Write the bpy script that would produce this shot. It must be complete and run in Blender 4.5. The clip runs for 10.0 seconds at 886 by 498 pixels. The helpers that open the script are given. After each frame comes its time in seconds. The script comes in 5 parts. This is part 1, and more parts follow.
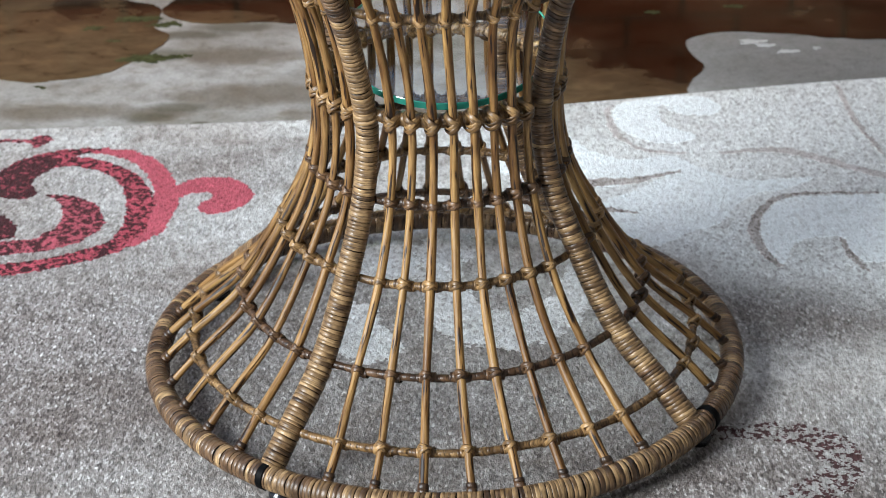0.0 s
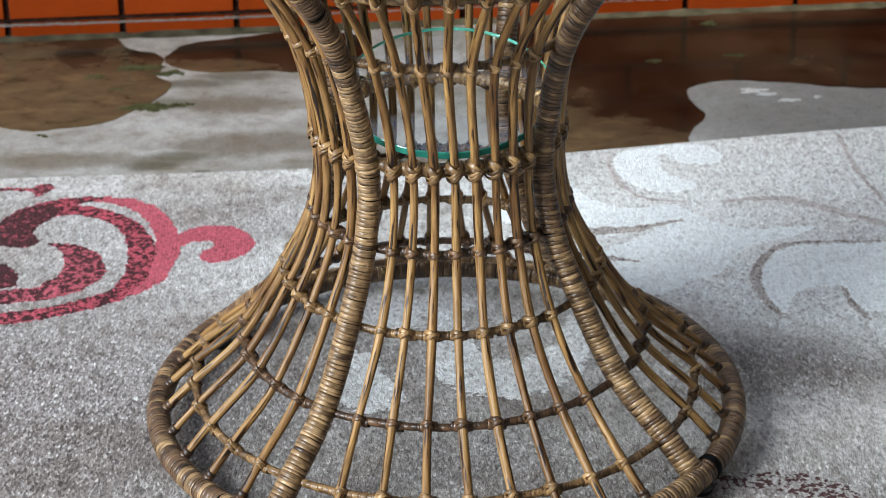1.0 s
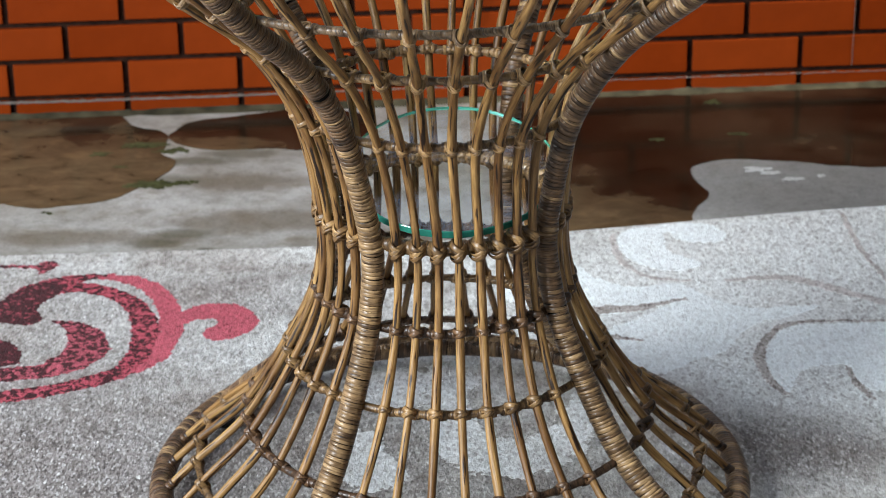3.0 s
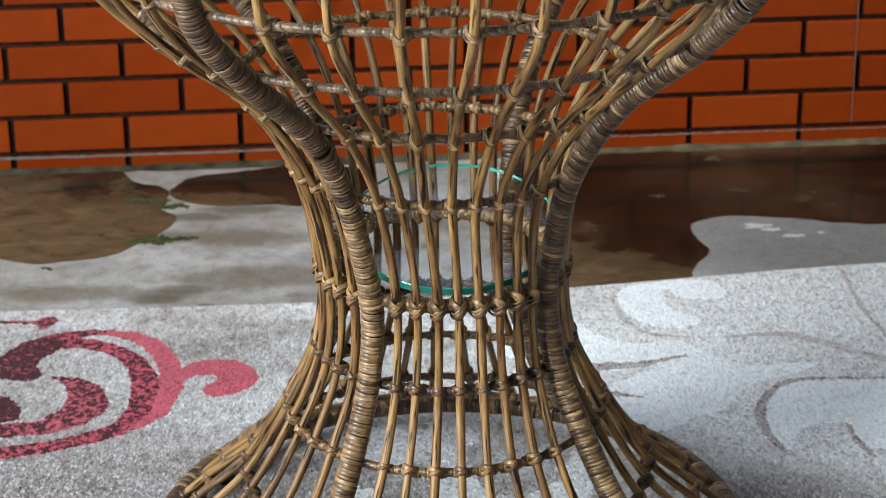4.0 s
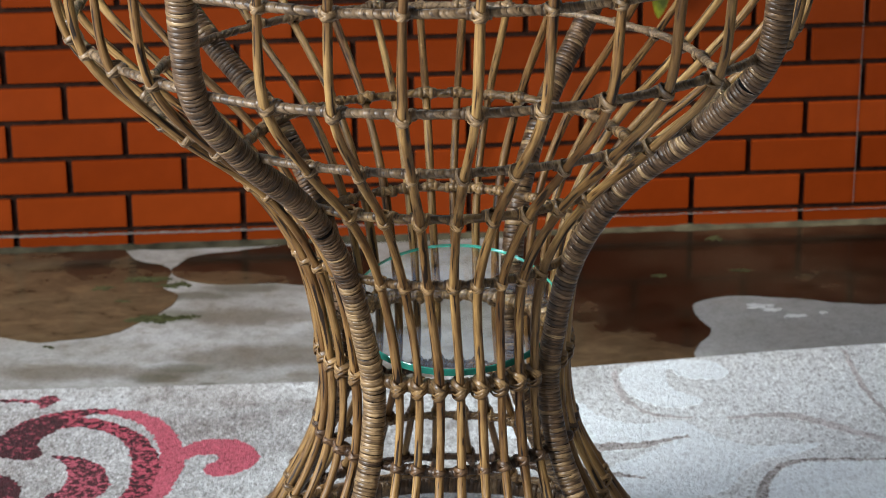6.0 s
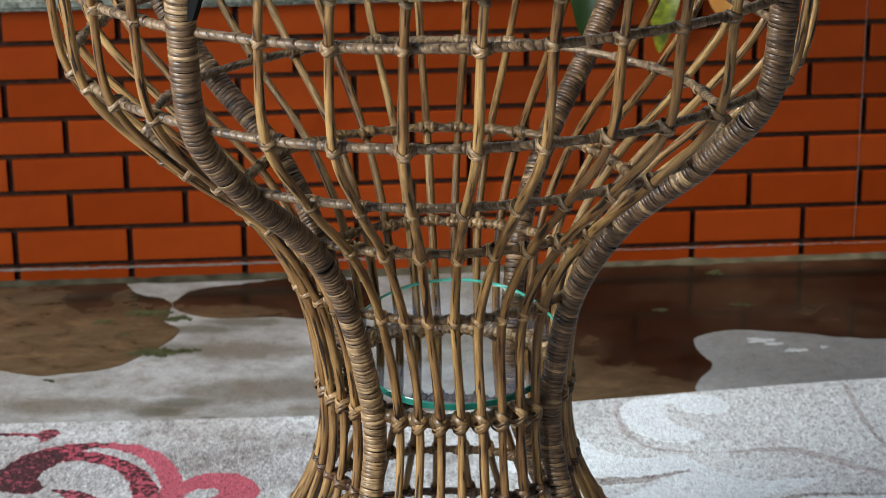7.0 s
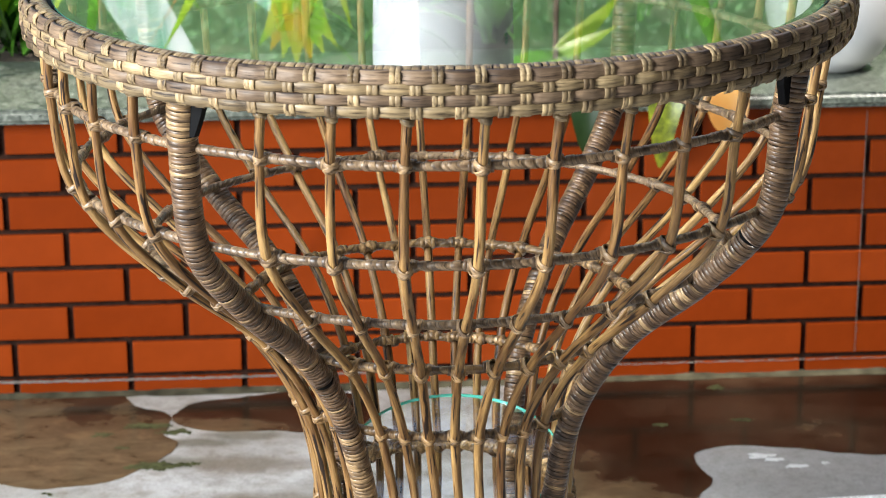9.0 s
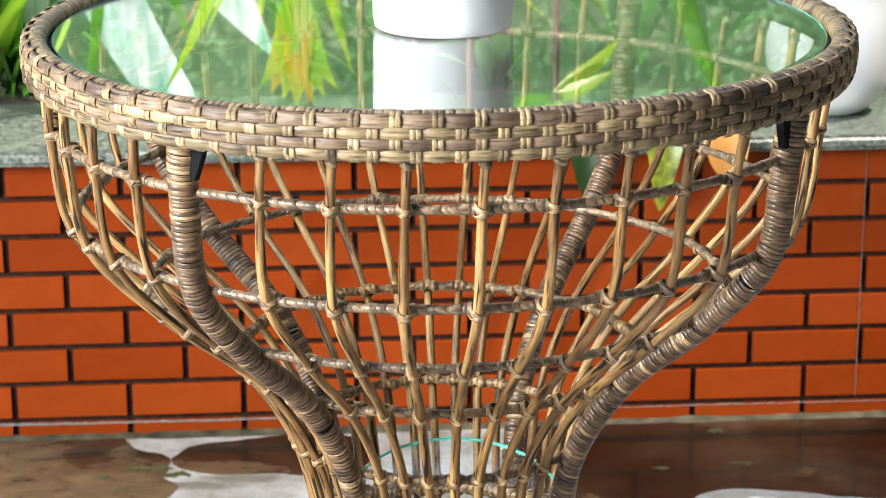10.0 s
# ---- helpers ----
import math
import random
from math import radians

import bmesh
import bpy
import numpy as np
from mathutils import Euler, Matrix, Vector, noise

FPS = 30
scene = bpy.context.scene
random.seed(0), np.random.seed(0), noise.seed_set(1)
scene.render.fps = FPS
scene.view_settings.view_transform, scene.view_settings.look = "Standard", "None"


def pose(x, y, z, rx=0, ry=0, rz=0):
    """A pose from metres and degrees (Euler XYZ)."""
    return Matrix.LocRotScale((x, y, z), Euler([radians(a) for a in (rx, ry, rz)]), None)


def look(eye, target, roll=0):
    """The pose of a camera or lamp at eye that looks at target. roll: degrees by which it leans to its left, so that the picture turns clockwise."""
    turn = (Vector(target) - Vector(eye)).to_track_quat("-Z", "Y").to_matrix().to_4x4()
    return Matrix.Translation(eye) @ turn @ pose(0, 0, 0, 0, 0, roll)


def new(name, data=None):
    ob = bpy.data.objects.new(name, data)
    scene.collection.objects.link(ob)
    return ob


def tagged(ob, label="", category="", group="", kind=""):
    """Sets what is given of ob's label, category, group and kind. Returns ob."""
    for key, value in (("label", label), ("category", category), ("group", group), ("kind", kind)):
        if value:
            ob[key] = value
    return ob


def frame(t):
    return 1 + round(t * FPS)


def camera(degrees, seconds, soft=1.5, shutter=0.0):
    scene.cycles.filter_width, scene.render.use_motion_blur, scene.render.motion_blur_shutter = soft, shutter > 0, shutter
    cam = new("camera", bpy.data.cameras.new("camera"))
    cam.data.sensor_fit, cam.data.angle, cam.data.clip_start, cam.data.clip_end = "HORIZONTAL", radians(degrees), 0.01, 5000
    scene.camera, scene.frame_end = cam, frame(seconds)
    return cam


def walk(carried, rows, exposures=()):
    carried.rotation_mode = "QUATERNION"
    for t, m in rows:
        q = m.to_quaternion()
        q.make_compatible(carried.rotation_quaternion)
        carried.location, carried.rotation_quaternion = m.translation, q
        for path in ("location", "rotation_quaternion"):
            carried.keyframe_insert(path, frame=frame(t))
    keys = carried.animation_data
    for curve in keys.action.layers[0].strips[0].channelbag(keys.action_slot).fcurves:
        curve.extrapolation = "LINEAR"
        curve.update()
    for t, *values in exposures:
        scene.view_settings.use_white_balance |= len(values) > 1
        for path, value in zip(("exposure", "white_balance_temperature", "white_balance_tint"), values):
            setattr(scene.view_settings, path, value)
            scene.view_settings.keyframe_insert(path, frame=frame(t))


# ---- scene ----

from mathutils.geometry import delaunay_2d_cdt

# ---------------------------------------------------------------- camera on a tripod, tilting up
cam = camera(21.58, 10.0, soft=0.6)
cam.data.dof.use_dof, cam.data.dof.focus_distance, cam.data.dof.aperture_fstop = True, 1.84, 16.5
EYE = Vector((0.0, -1.889, 1.113))          # lens centre at the start
ARM = 0.0965                                # lens centre ahead of the tripod head's axis
TURNS = [                                   # seconds, tilt, yaw, roll
    (0.0, -27.414, 0.106, -0.811), (0.5, -26.785, 0.094, -0.816), (1.0, -26.259, 0.083, -0.810),
    (1.5, -25.813, 0.064, -0.793), (2.0, -25.346, 0.040, -0.765), (2.5, -24.923, 0.016, -0.745),
    (2.7, -24.735, 0.012, -0.735), (3.8, -23.330, 0.022, -0.640),
    (4.0, -23.061, 0.025, -0.621), (4.5, -22.458, 0.015, -0.579), (5.0, -21.897, 0.008, -0.543),
    (5.5, -21.491, 0.005, -0.518), (6.8, -20.567, -0.022, -0.452), (7.0, -20.360, -0.022, -0.437),
    (7.5, -19.663, -0.015, -0.377), (8.0, -18.858, -0.011, -0.307), (8.5, -18.244, -0.017, -0.263),
    (9.0, -17.640, -0.016, -0.228), (9.5, -17.118, -0.013, -0.190), (10.0, -16.622, -0.013, -0.180),
]


def heading(tilt, yaw):
    a, b = radians(tilt), radians(yaw)
    return Vector((math.sin(b) * math.cos(a), math.cos(b) * math.cos(a), math.sin(a)))


AHEAD = heading(*TURNS[0][1:3])
ROWS = []
for t, tilt, yaw, roll in TURNS:
    ahead = heading(tilt, yaw)
    eye = EYE + ARM * (ahead - AHEAD)
    ROWS.append((t, look(eye, eye + ahead, roll)))
EXPOSURES = [(0.0, 0.93), (2.5, 0.88), (5.5, 0.78), (7.0, 0.71), (8.0, 1.05), (9.0, 1.48), (10.0, 1.78)]
walk(cam, ROWS, EXPOSURES)

# ---------------------------------------------------------------- daylight: bright overcast
world = bpy.data.worlds.new("sky")
scene.world = world
world.use_nodes = True
wn = world.node_tree.nodes
wn.clear()
sky = wn.new("ShaderNodeTexSky")
sky.sky_type, sky.sun_disc = "NISHITA", False
sky.sun_elevation, sky.sun_rotation = radians(62.4), radians(106.7)
sky.air_density, sky.dust_density, sky.ozone_density = 1.0, 4.5, 1.0
bg = wn.new("ShaderNodeBackground")
bg.inputs["Strength"].default_value = 0.134
wo = wn.new("ShaderNodeOutputWorld")
veil = wn.new("ShaderNodeHueSaturation")
veil.inputs["Saturation"].default_value = 0.85          # thin cloud
world.node_tree.links.new(sky.outputs[0], veil.inputs["Color"])
world.node_tree.links.new(veil.outputs[0], bg.inputs[0])
world.node_tree.links.new(bg.outputs[0], wo.inputs[0])

sun = new("sun", bpy.data.lights.new("sun", "SUN"))
sun.data.energy, sun.data.angle, sun.data.color = 3.0, radians(1.0), (1.0, 0.95, 0.88)
sun.matrix_world = look((2.0, -0.6, 4.0), (0, 0, 0))

# added area lamp with no seen source: soft sky-coloured key light from the west
lamp = new("added_west_lamp", bpy.data.lights.new("added_west_lamp", "AREA"))
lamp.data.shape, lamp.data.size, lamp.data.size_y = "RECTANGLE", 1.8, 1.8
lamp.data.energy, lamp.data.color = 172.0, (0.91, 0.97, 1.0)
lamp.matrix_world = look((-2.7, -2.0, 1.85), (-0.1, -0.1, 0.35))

# ---------------------------------------------------------------- materials
def mat(name):
    m = bpy.data.materials.new(name)
    m.use_nodes = True
    nt = m.node_tree
    return m, nt, nt.nodes["Principled BSDF"]


def node(nt, kind, **props):
    n = nt.nodes.new(kind)
    for k, v in props.items():
        if k == "ins":
            for key, val in v.items():
                if isinstance(val, bpy.types.NodeSocket):
                    nt.links.new(val, n.inputs[key])
                else:
                    n.inputs[key].default_value = val
        else:
            setattr(n, k, v)
    return n


def ramp(nt, fac, stops, interp="LINEAR"):
    r = nt.nodes.new("ShaderNodeValToRGB")
    r.color_ramp.interpolation = interp
    while len(r.color_ramp.elements) < len(stops):
        r.color_ramp.elements.new(0.5)
    for e, (p, c) in zip(r.color_ramp.elements, stops):
        e.position, e.color = p, (*c, 1) if len(c) == 3 else c
    nt.links.new(fac, r.inputs[0])
    return r.outputs[0]


def mixc(nt, fac, a, b, blend="MIX"):
    n = nt.nodes.new("ShaderNodeMix")
    n.data_type, n.blend_type = "RGBA", blend
    for key, val in ((0, fac), (6, a), (7, b)):
        if isinstance(val, bpy.types.NodeSocket):
            nt.links.new(val, n.inputs[key])
        else:
            n.inputs[key].default_value = val if key == 0 else (*val, 1)
    return n.outputs[2]


def coords(nt, kind="Object", scale=(1, 1, 1)):
    tc = nt.nodes.new("ShaderNodeTexCoord")
    mp = node(nt, "ShaderNodeMapping", ins={"Scale": scale, "Vector": tc.outputs[kind]})
    return mp.outputs[0]


def noise_at(nt, vec, scale, detail=3.0, rough=0.55, dist=0.0):
    return node(nt, "ShaderNodeTexNoise", ins={"Vector": vec, "Scale": scale, "Detail": detail, "Roughness": rough, "Distortion": dist}).outputs[0]


def bump(nt, bsdf, height, strength, distance):
    b = node(nt, "ShaderNodeBump", ins={"Height": height, "Strength": strength, "Distance": distance})
    nt.links.new(b.outputs[0], bsdf.inputs["Normal"])


def fibre(nt, scale, shift=0.0):
    """Places along and across the fibre, shifted from object to object."""
    at = node(nt, "ShaderNodeAttribute", attribute_name="fibre").outputs["Vector"]
    rnd = node(nt, "ShaderNodeObjectInfo").outputs["Random"]
    far = node(nt, "ShaderNodeMath", operation="MULTIPLY", ins={0: rnd, 1: 37.0}).outputs[0]
    mp = node(nt, "ShaderNodeMapping", ins={"Vector": at, "Scale": scale}).outputs[0]
    return node(nt, "ShaderNodeVectorMath", operation="ADD", ins={0: mp, 1: node(nt, "ShaderNodeCombineXYZ", ins={0: far, 2: shift}).outputs[0]}).outputs[0]


def rattan_material(name, light, mid, dark, grain=(55, 55, 900), gloss=0.30, own_range=0.22, turns=True):
    """Flat cane: each strip has its own shade, with fine dark lines along it and darker stretches."""
    m, nt, b = mat(name)
    rnd = node(nt, "ShaderNodeNewGeometry").outputs["Random Per Island"]
    base = ramp(nt, rnd, [(0.0, dark), (0.14, mid), (0.5, light), (0.7, mid), (1.0, light)])
    far = node(nt, "ShaderNodeMath", operation="MULTIPLY", ins={0: node(nt, "ShaderNodeObjectInfo").outputs["Random"], 1: 41.0}).outputs[0]

    def strip(scale):
        return node(nt, "ShaderNodeVectorMath", operation="ADD", ins={0: coords(nt, "Object", scale), 1: node(nt, "ShaderNodeCombineXYZ", ins={0: far, 1: far}).outputs[0]}).outputs[0]

    v = fibre(nt, grain) if turns else strip(grain)
    g = noise_at(nt, v, 1.0, 3.0, 0.6)
    streak = ramp(nt, g, [(0.33, (0.14, 0.11, 0.09)), (0.45, (0.78, 0.75, 0.72)), (0.57, (1.0, 1.0, 1.0)), (0.70, (1.40, 1.38, 1.30))])
    big = noise_at(nt, fibre(nt, (60, 60, 14), 5.0) if turns else strip((9, 9, 32)), 1.0, 2.0)
    tone = ramp(nt, big, [(0.36, (0.38, 0.34, 0.32)), (0.60, (1.18, 1.16, 1.12))])
    own = ramp(nt, node(nt, "ShaderNodeObjectInfo").outputs["Random"], [(0.0, (1 - own_range,) * 3), (1.0, (1 + own_range,) * 3)])
    c = mixc(nt, 1.0, mixc(nt, 1.0, mixc(nt, 1.0, base, streak, "MULTIPLY"), tone, "MULTIPLY"), own, "MULTIPLY")
    nt.links.new(c, b.inputs["Base Color"])
    nt.links.new(ramp(nt, g, [(0.25, (gloss + 0.22,) * 3), (0.75, (gloss - 0.06,) * 3)]), b.inputs["Roughness"])
    b.inputs["Specular IOR Level"].default_value = 0.5 if turns else 0.33
    bump(nt, b, g, 0.5, 0.0005)
    return m


CANE_WRAP = rattan_material("cane_wrap", (0.345, 0.230, 0.120), (0.250, 0.158, 0.078), (0.120, 0.070, 0.036), own_range=0.10)
CANE_WRAP_BROWN = rattan_material("cane_wrap_brown", (0.152, 0.090, 0.048), (0.112, 0.064, 0.033), (0.068, 0.038, 0.020), own_range=0.10)
CANE_HOOP = rattan_material("cane_hoop", (0.245, 0.152, 0.068), (0.165, 0.096, 0.040), (0.060, 0.033, 0.014))
CANE_HOOP_BROWN = rattan_material("cane_hoop_brown", (0.100, 0.056, 0.030), (0.066, 0.035, 0.018), (0.030, 0.016, 0.009))
CANE_HOOP_GREY = rattan_material("cane_hoop_weathered", (0.250, 0.170, 0.100), (0.180, 0.118, 0.067), (0.080, 0.050, 0.028))
CANE_KNOT_GREY = rattan_material("cane_knot_weathered", (0.255, 0.166, 0.088), (0.180, 0.112, 0.057), (0.085, 0.050, 0.026), (900, 900, 60))
CANE_KNOT = rattan_material("cane_knot", (0.290, 0.178, 0.078), (0.205, 0.117, 0.047), (0.090, 0.048, 0.020), (900, 900, 60))
CANE_KNOT_BROWN = rattan_material("cane_knot_brown", (0.125, 0.070, 0.036), (0.085, 0.045, 0.022), (0.040, 0.021, 0.011), (900, 900, 60))
CANE_RIM = rattan_material("cane_rim_binding", (0.262, 0.186, 0.098), (0.215, 0.150, 0.077), (0.150, 0.102, 0.055), own_range=0.05)
CANE_WEFT_DARK = rattan_material("cane_weft_brown", (0.180, 0.124, 0.080), (0.138, 0.090, 0.056), (0.080, 0.050, 0.032), (42, 42, 520), 0.46, turns=False)
CANE_WEFT_LIGHT = rattan_material("cane_weft_straw", (0.255, 0.186, 0.102), (0.218, 0.156, 0.083), (0.155, 0.107, 0.057), (42, 42, 520), 0.46, turns=False)
CANE_WARP = rattan_material("cane_warp", (0.300, 0.220, 0.122), (0.262, 0.189, 0.101), (0.205, 0.143, 0.075), (300, 300, 60), 0.46, turns=False)


def pole_material():
    """Whole cane rods: honey to red brown, with long dark splits along them."""
    m, nt, b = mat("cane_pole")
    rnd = node(nt, "ShaderNodeObjectInfo").outputs["Random"]
    base = ramp(nt, rnd, [(0.0, (0.184, 0.099, 0.036)), (0.25, (0.258, 0.157, 0.062)), (0.5, (0.210, 0.118, 0.044)), (0.75, (0.288, 0.183, 0.077)), (1.0, (0.232, 0.136, 0.052))])
    slow = noise_at(nt, fibre(nt, (60, 60, 11), 3.0), 1.0, 2.0)
    tone = ramp(nt, slow, [(0.35, (0.56, 0.46, 0.37)), (0.5, (0.97, 0.92, 0.86)), (0.65, (1.32, 1.30, 1.20))])
    g = noise_at(nt, fibre(nt, (330, 330, 26)), 1.0, 2.0, 0.5)
    split = ramp(nt, g, [(0.375, (0.06, 0.042, 0.03)), (0.402, (0.72, 0.62, 0.52)), (0.50, (1.0, 1.0, 1.0)), (0.70, (1.25, 1.24, 1.20))])
    g2 = noise_at(nt, fibre(nt, (900, 900, 60), 8.0), 1.0, 3.0, 0.6)
    fine = ramp(nt, g2, [(0.34, (0.62, 0.57, 0.52)), (0.62, (1.12, 1.12, 1.10))])
    c = mixc(nt, 1.0, mixc(nt, 1.0, mixc(nt, 1.0, base, split, "MULTIPLY"), fine, "MULTIPLY"), tone, "MULTIPLY")
    nt.links.new(c, b.inputs["Base Color"])
    b.inputs["Roughness"].default_value = 0.42
    b.inputs["Specular IOR Level"].default_value = 0.36
    bump(nt, b, node(nt, "ShaderNodeMath", operation="ADD", ins={0: g2, 1: g}).outputs[0], 0.45, 0.0006)
    return m


CANE_POLE = pole_material()


def plain(name, color, rough, metal=0.0, var=0.12, scale=30.0, bumpy=0.0):
    m, nt, b = mat(name)
    n = noise_at(nt, coords(nt), scale, 4.0)
    lo, hi = tuple(c * (1 - var) for c in color), tuple(min(1, c * (1 + var)) for c in color)
    nt.links.new(ramp(nt, n, [(0.3, lo), (0.7, hi)]), b.inputs["Base Color"])
    b.inputs["Roughness"].default_value, b.inputs["Metallic"].default_value = rough, metal
    if bumpy:
        bump(nt, b, n, bumpy, 0.001)
    return m


BLACK_STEEL = plain("black_steel", (0.003, 0.003, 0.0033), 0.5, 0.0, 0.3)
BLACK_STEEL.node_tree.nodes["Principled BSDF"].inputs["Specular IOR Level"].default_value = 0.06
BLACK_STEEL.node_tree.nodes["Principled BSDF"].inputs["Specular IOR Level"].default_value = 0.06
BLACK_PLASTIC = plain("black_plastic", (0.010, 0.010, 0.012), 0.18, 0.0, 0.2)
WHITE_GLAZE = plain("white_glaze", (0.49, 0.49, 0.487), 0.12, 0.0, 0.03, 8.0)
DARK_SOIL = plain("dark_soil", (0.035, 0.026, 0.018), 0.95, 0.0, 0.6, 90.0, 1.0)
MARK_GREEN = plain("green_print", (0.05, 0.25, 0.14), 0.4, 0.0, 0.05)


def glass_material(name, color, rough=0.0):
    m, nt, b = mat(name)
    b.inputs["Base Color"].default_value = (*color, 1)
    b.inputs["Transmission Weight"].default_value = 1.0
    b.inputs["Roughness"].default_value, b.inputs["IOR"].default_value = rough, 1.52
    return m


GLASS = glass_material("clear_glass", (0.95, 0.985, 0.97))
GLASS_EDGE = plain("green_glass_edge", (0.05, 0.36, 0.27), 0.12, 0.0, 0.12, 14.0)
GLASS_EDGE.node_tree.nodes["Principled BSDF"].inputs["Transmission Weight"].default_value = 0.25


def brick_material():
    m, nt, b = mat("orange_brick_tile")
    rnd = node(nt, "ShaderNodeObjectInfo").outputs["Random"]
    base = ramp(nt, rnd, [(0.0, (0.154, 0.0222, 0.0030)), (0.5, (0.174, 0.0266, 0.0040)), (1.0, (0.195, 0.0310, 0.0050))])
    n = noise_at(nt, coords(nt), 26.0, 4.0, 0.6)
    tone = ramp(nt, n, [(0.25, (0.86, 0.84, 0.82)), (0.7, (1.05, 1.05, 1.05))])
    nt.links.new(mixc(nt, 1.0, base, tone, "MULTIPLY"), b.inputs["Base Color"])
    nt.links.new(ramp(nt, n, [(0.2, (0.30,) * 3), (0.8, (0.20,) * 3)]), b.inputs["Roughness"])
    b.inputs["Specular IOR Level"].default_value = 0.06
    bump(nt, b, noise_at(nt, coords(nt), 60.0, 2.0), 0.10, 0.001)
    return m


BRICK = brick_material()
GROUT = plain("dark_grout", (0.022, 0.010, 0.0065), 0.9, 0.0, 0.5, 120.0, 0.6)
GROUT.node_tree.nodes["Principled BSDF"].inputs["Specular IOR Level"].default_value = 0.05
GRIME = plain("grey_green_grime", (0.046, 0.041, 0.026), 0.9, 0.0, 0.55, 40.0, 0.8)
GRIME.node_tree.nodes["Principled BSDF"].inputs["Specular IOR Level"].default_value = 0.03
LIME = plain("lime_streak", (0.125, 0.105, 0.09), 0.8, 0.0, 0.35, 60.0, 0.5)


def granite_material():
    m, nt, b = mat("grey_granite")
    v = coords(nt)
    cell = node(nt, "ShaderNodeTexVoronoi", ins={"Vector": v, "Scale": 230.0})
    fleck = ramp(nt, node(nt, "ShaderNodeSeparateColor", ins={0: cell.outputs["Color"]}).outputs[0], [(0.0, (0.024, 0.028, 0.023)), (0.2, (0.062, 0.070, 0.058)), (0.6, (0.096, 0.105, 0.088)), (0.9, (0.190, 0.200, 0.175))])
    n = noise_at(nt, v, 7.0, 4.0)
    c = mixc(nt, 1.0, fleck, ramp(nt, n, [(0.3, (0.72, 0.76, 0.68)), (0.7, (1.0, 1.0, 1.0))]), "MULTIPLY")
    nt.links.new(c, b.inputs["Base Color"])
    b.inputs["Roughness"].default_value = 0.32
    return m


GRANITE = granite_material()


def concrete_material():
    m, nt, b = mat("patio_concrete")
    v = coords(nt)
    n1 = noise_at(nt, v, 5.0, 6.0, 0.62, 0.6)
    n2 = noise_at(nt, coords(nt, "Object", (1.0, 1.6, 1.0)), 15.0, 5.0, 0.6, 0.4)
    n3 = noise_at(nt, v, 240.0, 3.0, 0.6)
    c1 = ramp(nt, n1, [(0.34, (0.190, 0.174, 0.148)), (0.48, (0.302, 0.295, 0.277)), (0.62, (0.378, 0.374, 0.364))])
    c2 = ramp(nt, n2, [(0.30, (0.55, 0.51, 0.42)), (0.42, (0.92, 0.91, 0.88)), (0.7, (1.05, 1.05, 1.05))])
    c3 = mixc(nt, 1.0, ramp(nt, n3, [(0.3, (0.86, 0.86, 0.86)), (0.7, (1.08, 1.08, 1.08))]), ramp(nt, noise_at(nt, v, 60.0, 4.0, 0.65), [(0.3, (0.80, 0.79, 0.77)), (0.5, (1.0, 1.0, 1.0)), (0.7, (1.1, 1.1, 1.1))]), "MULTIPLY")
    c4 = ramp(nt, noise_at(nt, v, 32.0, 4.0, 0.65, 0.8), [(0.34, (0.80, 0.785, 0.75)), (0.48, (1.0, 1.0, 1.0)), (0.66, (1.07, 1.07, 1.07))])
    col = mixc(nt, 1.0, mixc(nt, 1.0, c1, c2, "MULTIPLY"), c4, "MULTIPLY")
    # olive-brown dirt left by drying water
    warp = node(nt, "ShaderNodeTexNoise", ins={"Vector": v, "Scale": 22.0, "Detail": 5.0, "Roughness": 0.65}).outputs[1]
    DIRT, DAMP, ALGAE = (0.135, 0.112, 0.080), (0.185, 0.185, 0.180), (0.082, 0.076, 0.048)
    for cx, cy, rx, ry, tint in ((-0.20, 0.665, 0.17, 0.05, DIRT), (-0.33, 0.615, 0.06, 0.022, DIRT), (-0.24, 0.79, 0.11, 0.035, DIRT), (-0.45, 0.62, 0.12, 0.03, DIRT), (-0.06, 0.60, 0.14, 0.05, DIRT), (0.52, 0.74, 0.42, 0.20, DAMP), (-0.306, 0.630, 0.050, 0.020, ALGAE), (-0.341, 0.603, 0.042, 0.020, ALGAE), (-0.252, 0.880, 0.070, 0.022, ALGAE), (-0.314, 0.856, 0.075, 0.018, ALGAE), (-0.276, 0.584, 0.016, 0.007, ALGAE), (-0.345, 0.795, 0.07, 0.03, ALGAE)):
        w = node(nt, "ShaderNodeMapping", ins={"Vector": v, "Location": (-cx / rx - 0.25, -cy / ry - 0.25, 0), "Scale": (1 / rx, 1 / ry, 0)}).outputs[0]
        w = node(nt, "ShaderNodeVectorMath", operation="MULTIPLY_ADD", ins={0: warp, 1: (1.1, 1.1, 0), 2: w}).outputs[0]
        w = node(nt, "ShaderNodeVectorMath", operation="SUBTRACT", ins={0: w, 1: (0.3, 0.3, 0)}).outputs[0]
        sph = node(nt, "ShaderNodeTexGradient", gradient_type="SPHERICAL", ins={0: w}).outputs[0]
        col = mixc(nt, ramp(nt, sph, [(0.05, (0, 0, 0)), (0.55, (0.75, 0.75, 0.75))]), col, tint)
    nt.links.new(mixc(nt, 1.0, col, c3, "MULTIPLY"), b.inputs["Base Color"])
    nt.links.new(ramp(nt, n2, [(0.3, (0.45,) * 3), (0.6, (0.68,) * 3)]), b.inputs["Roughness"])
    bump(nt, b, n3, 0.25, 0.0008)
    return m


CONCRETE = concrete_material()


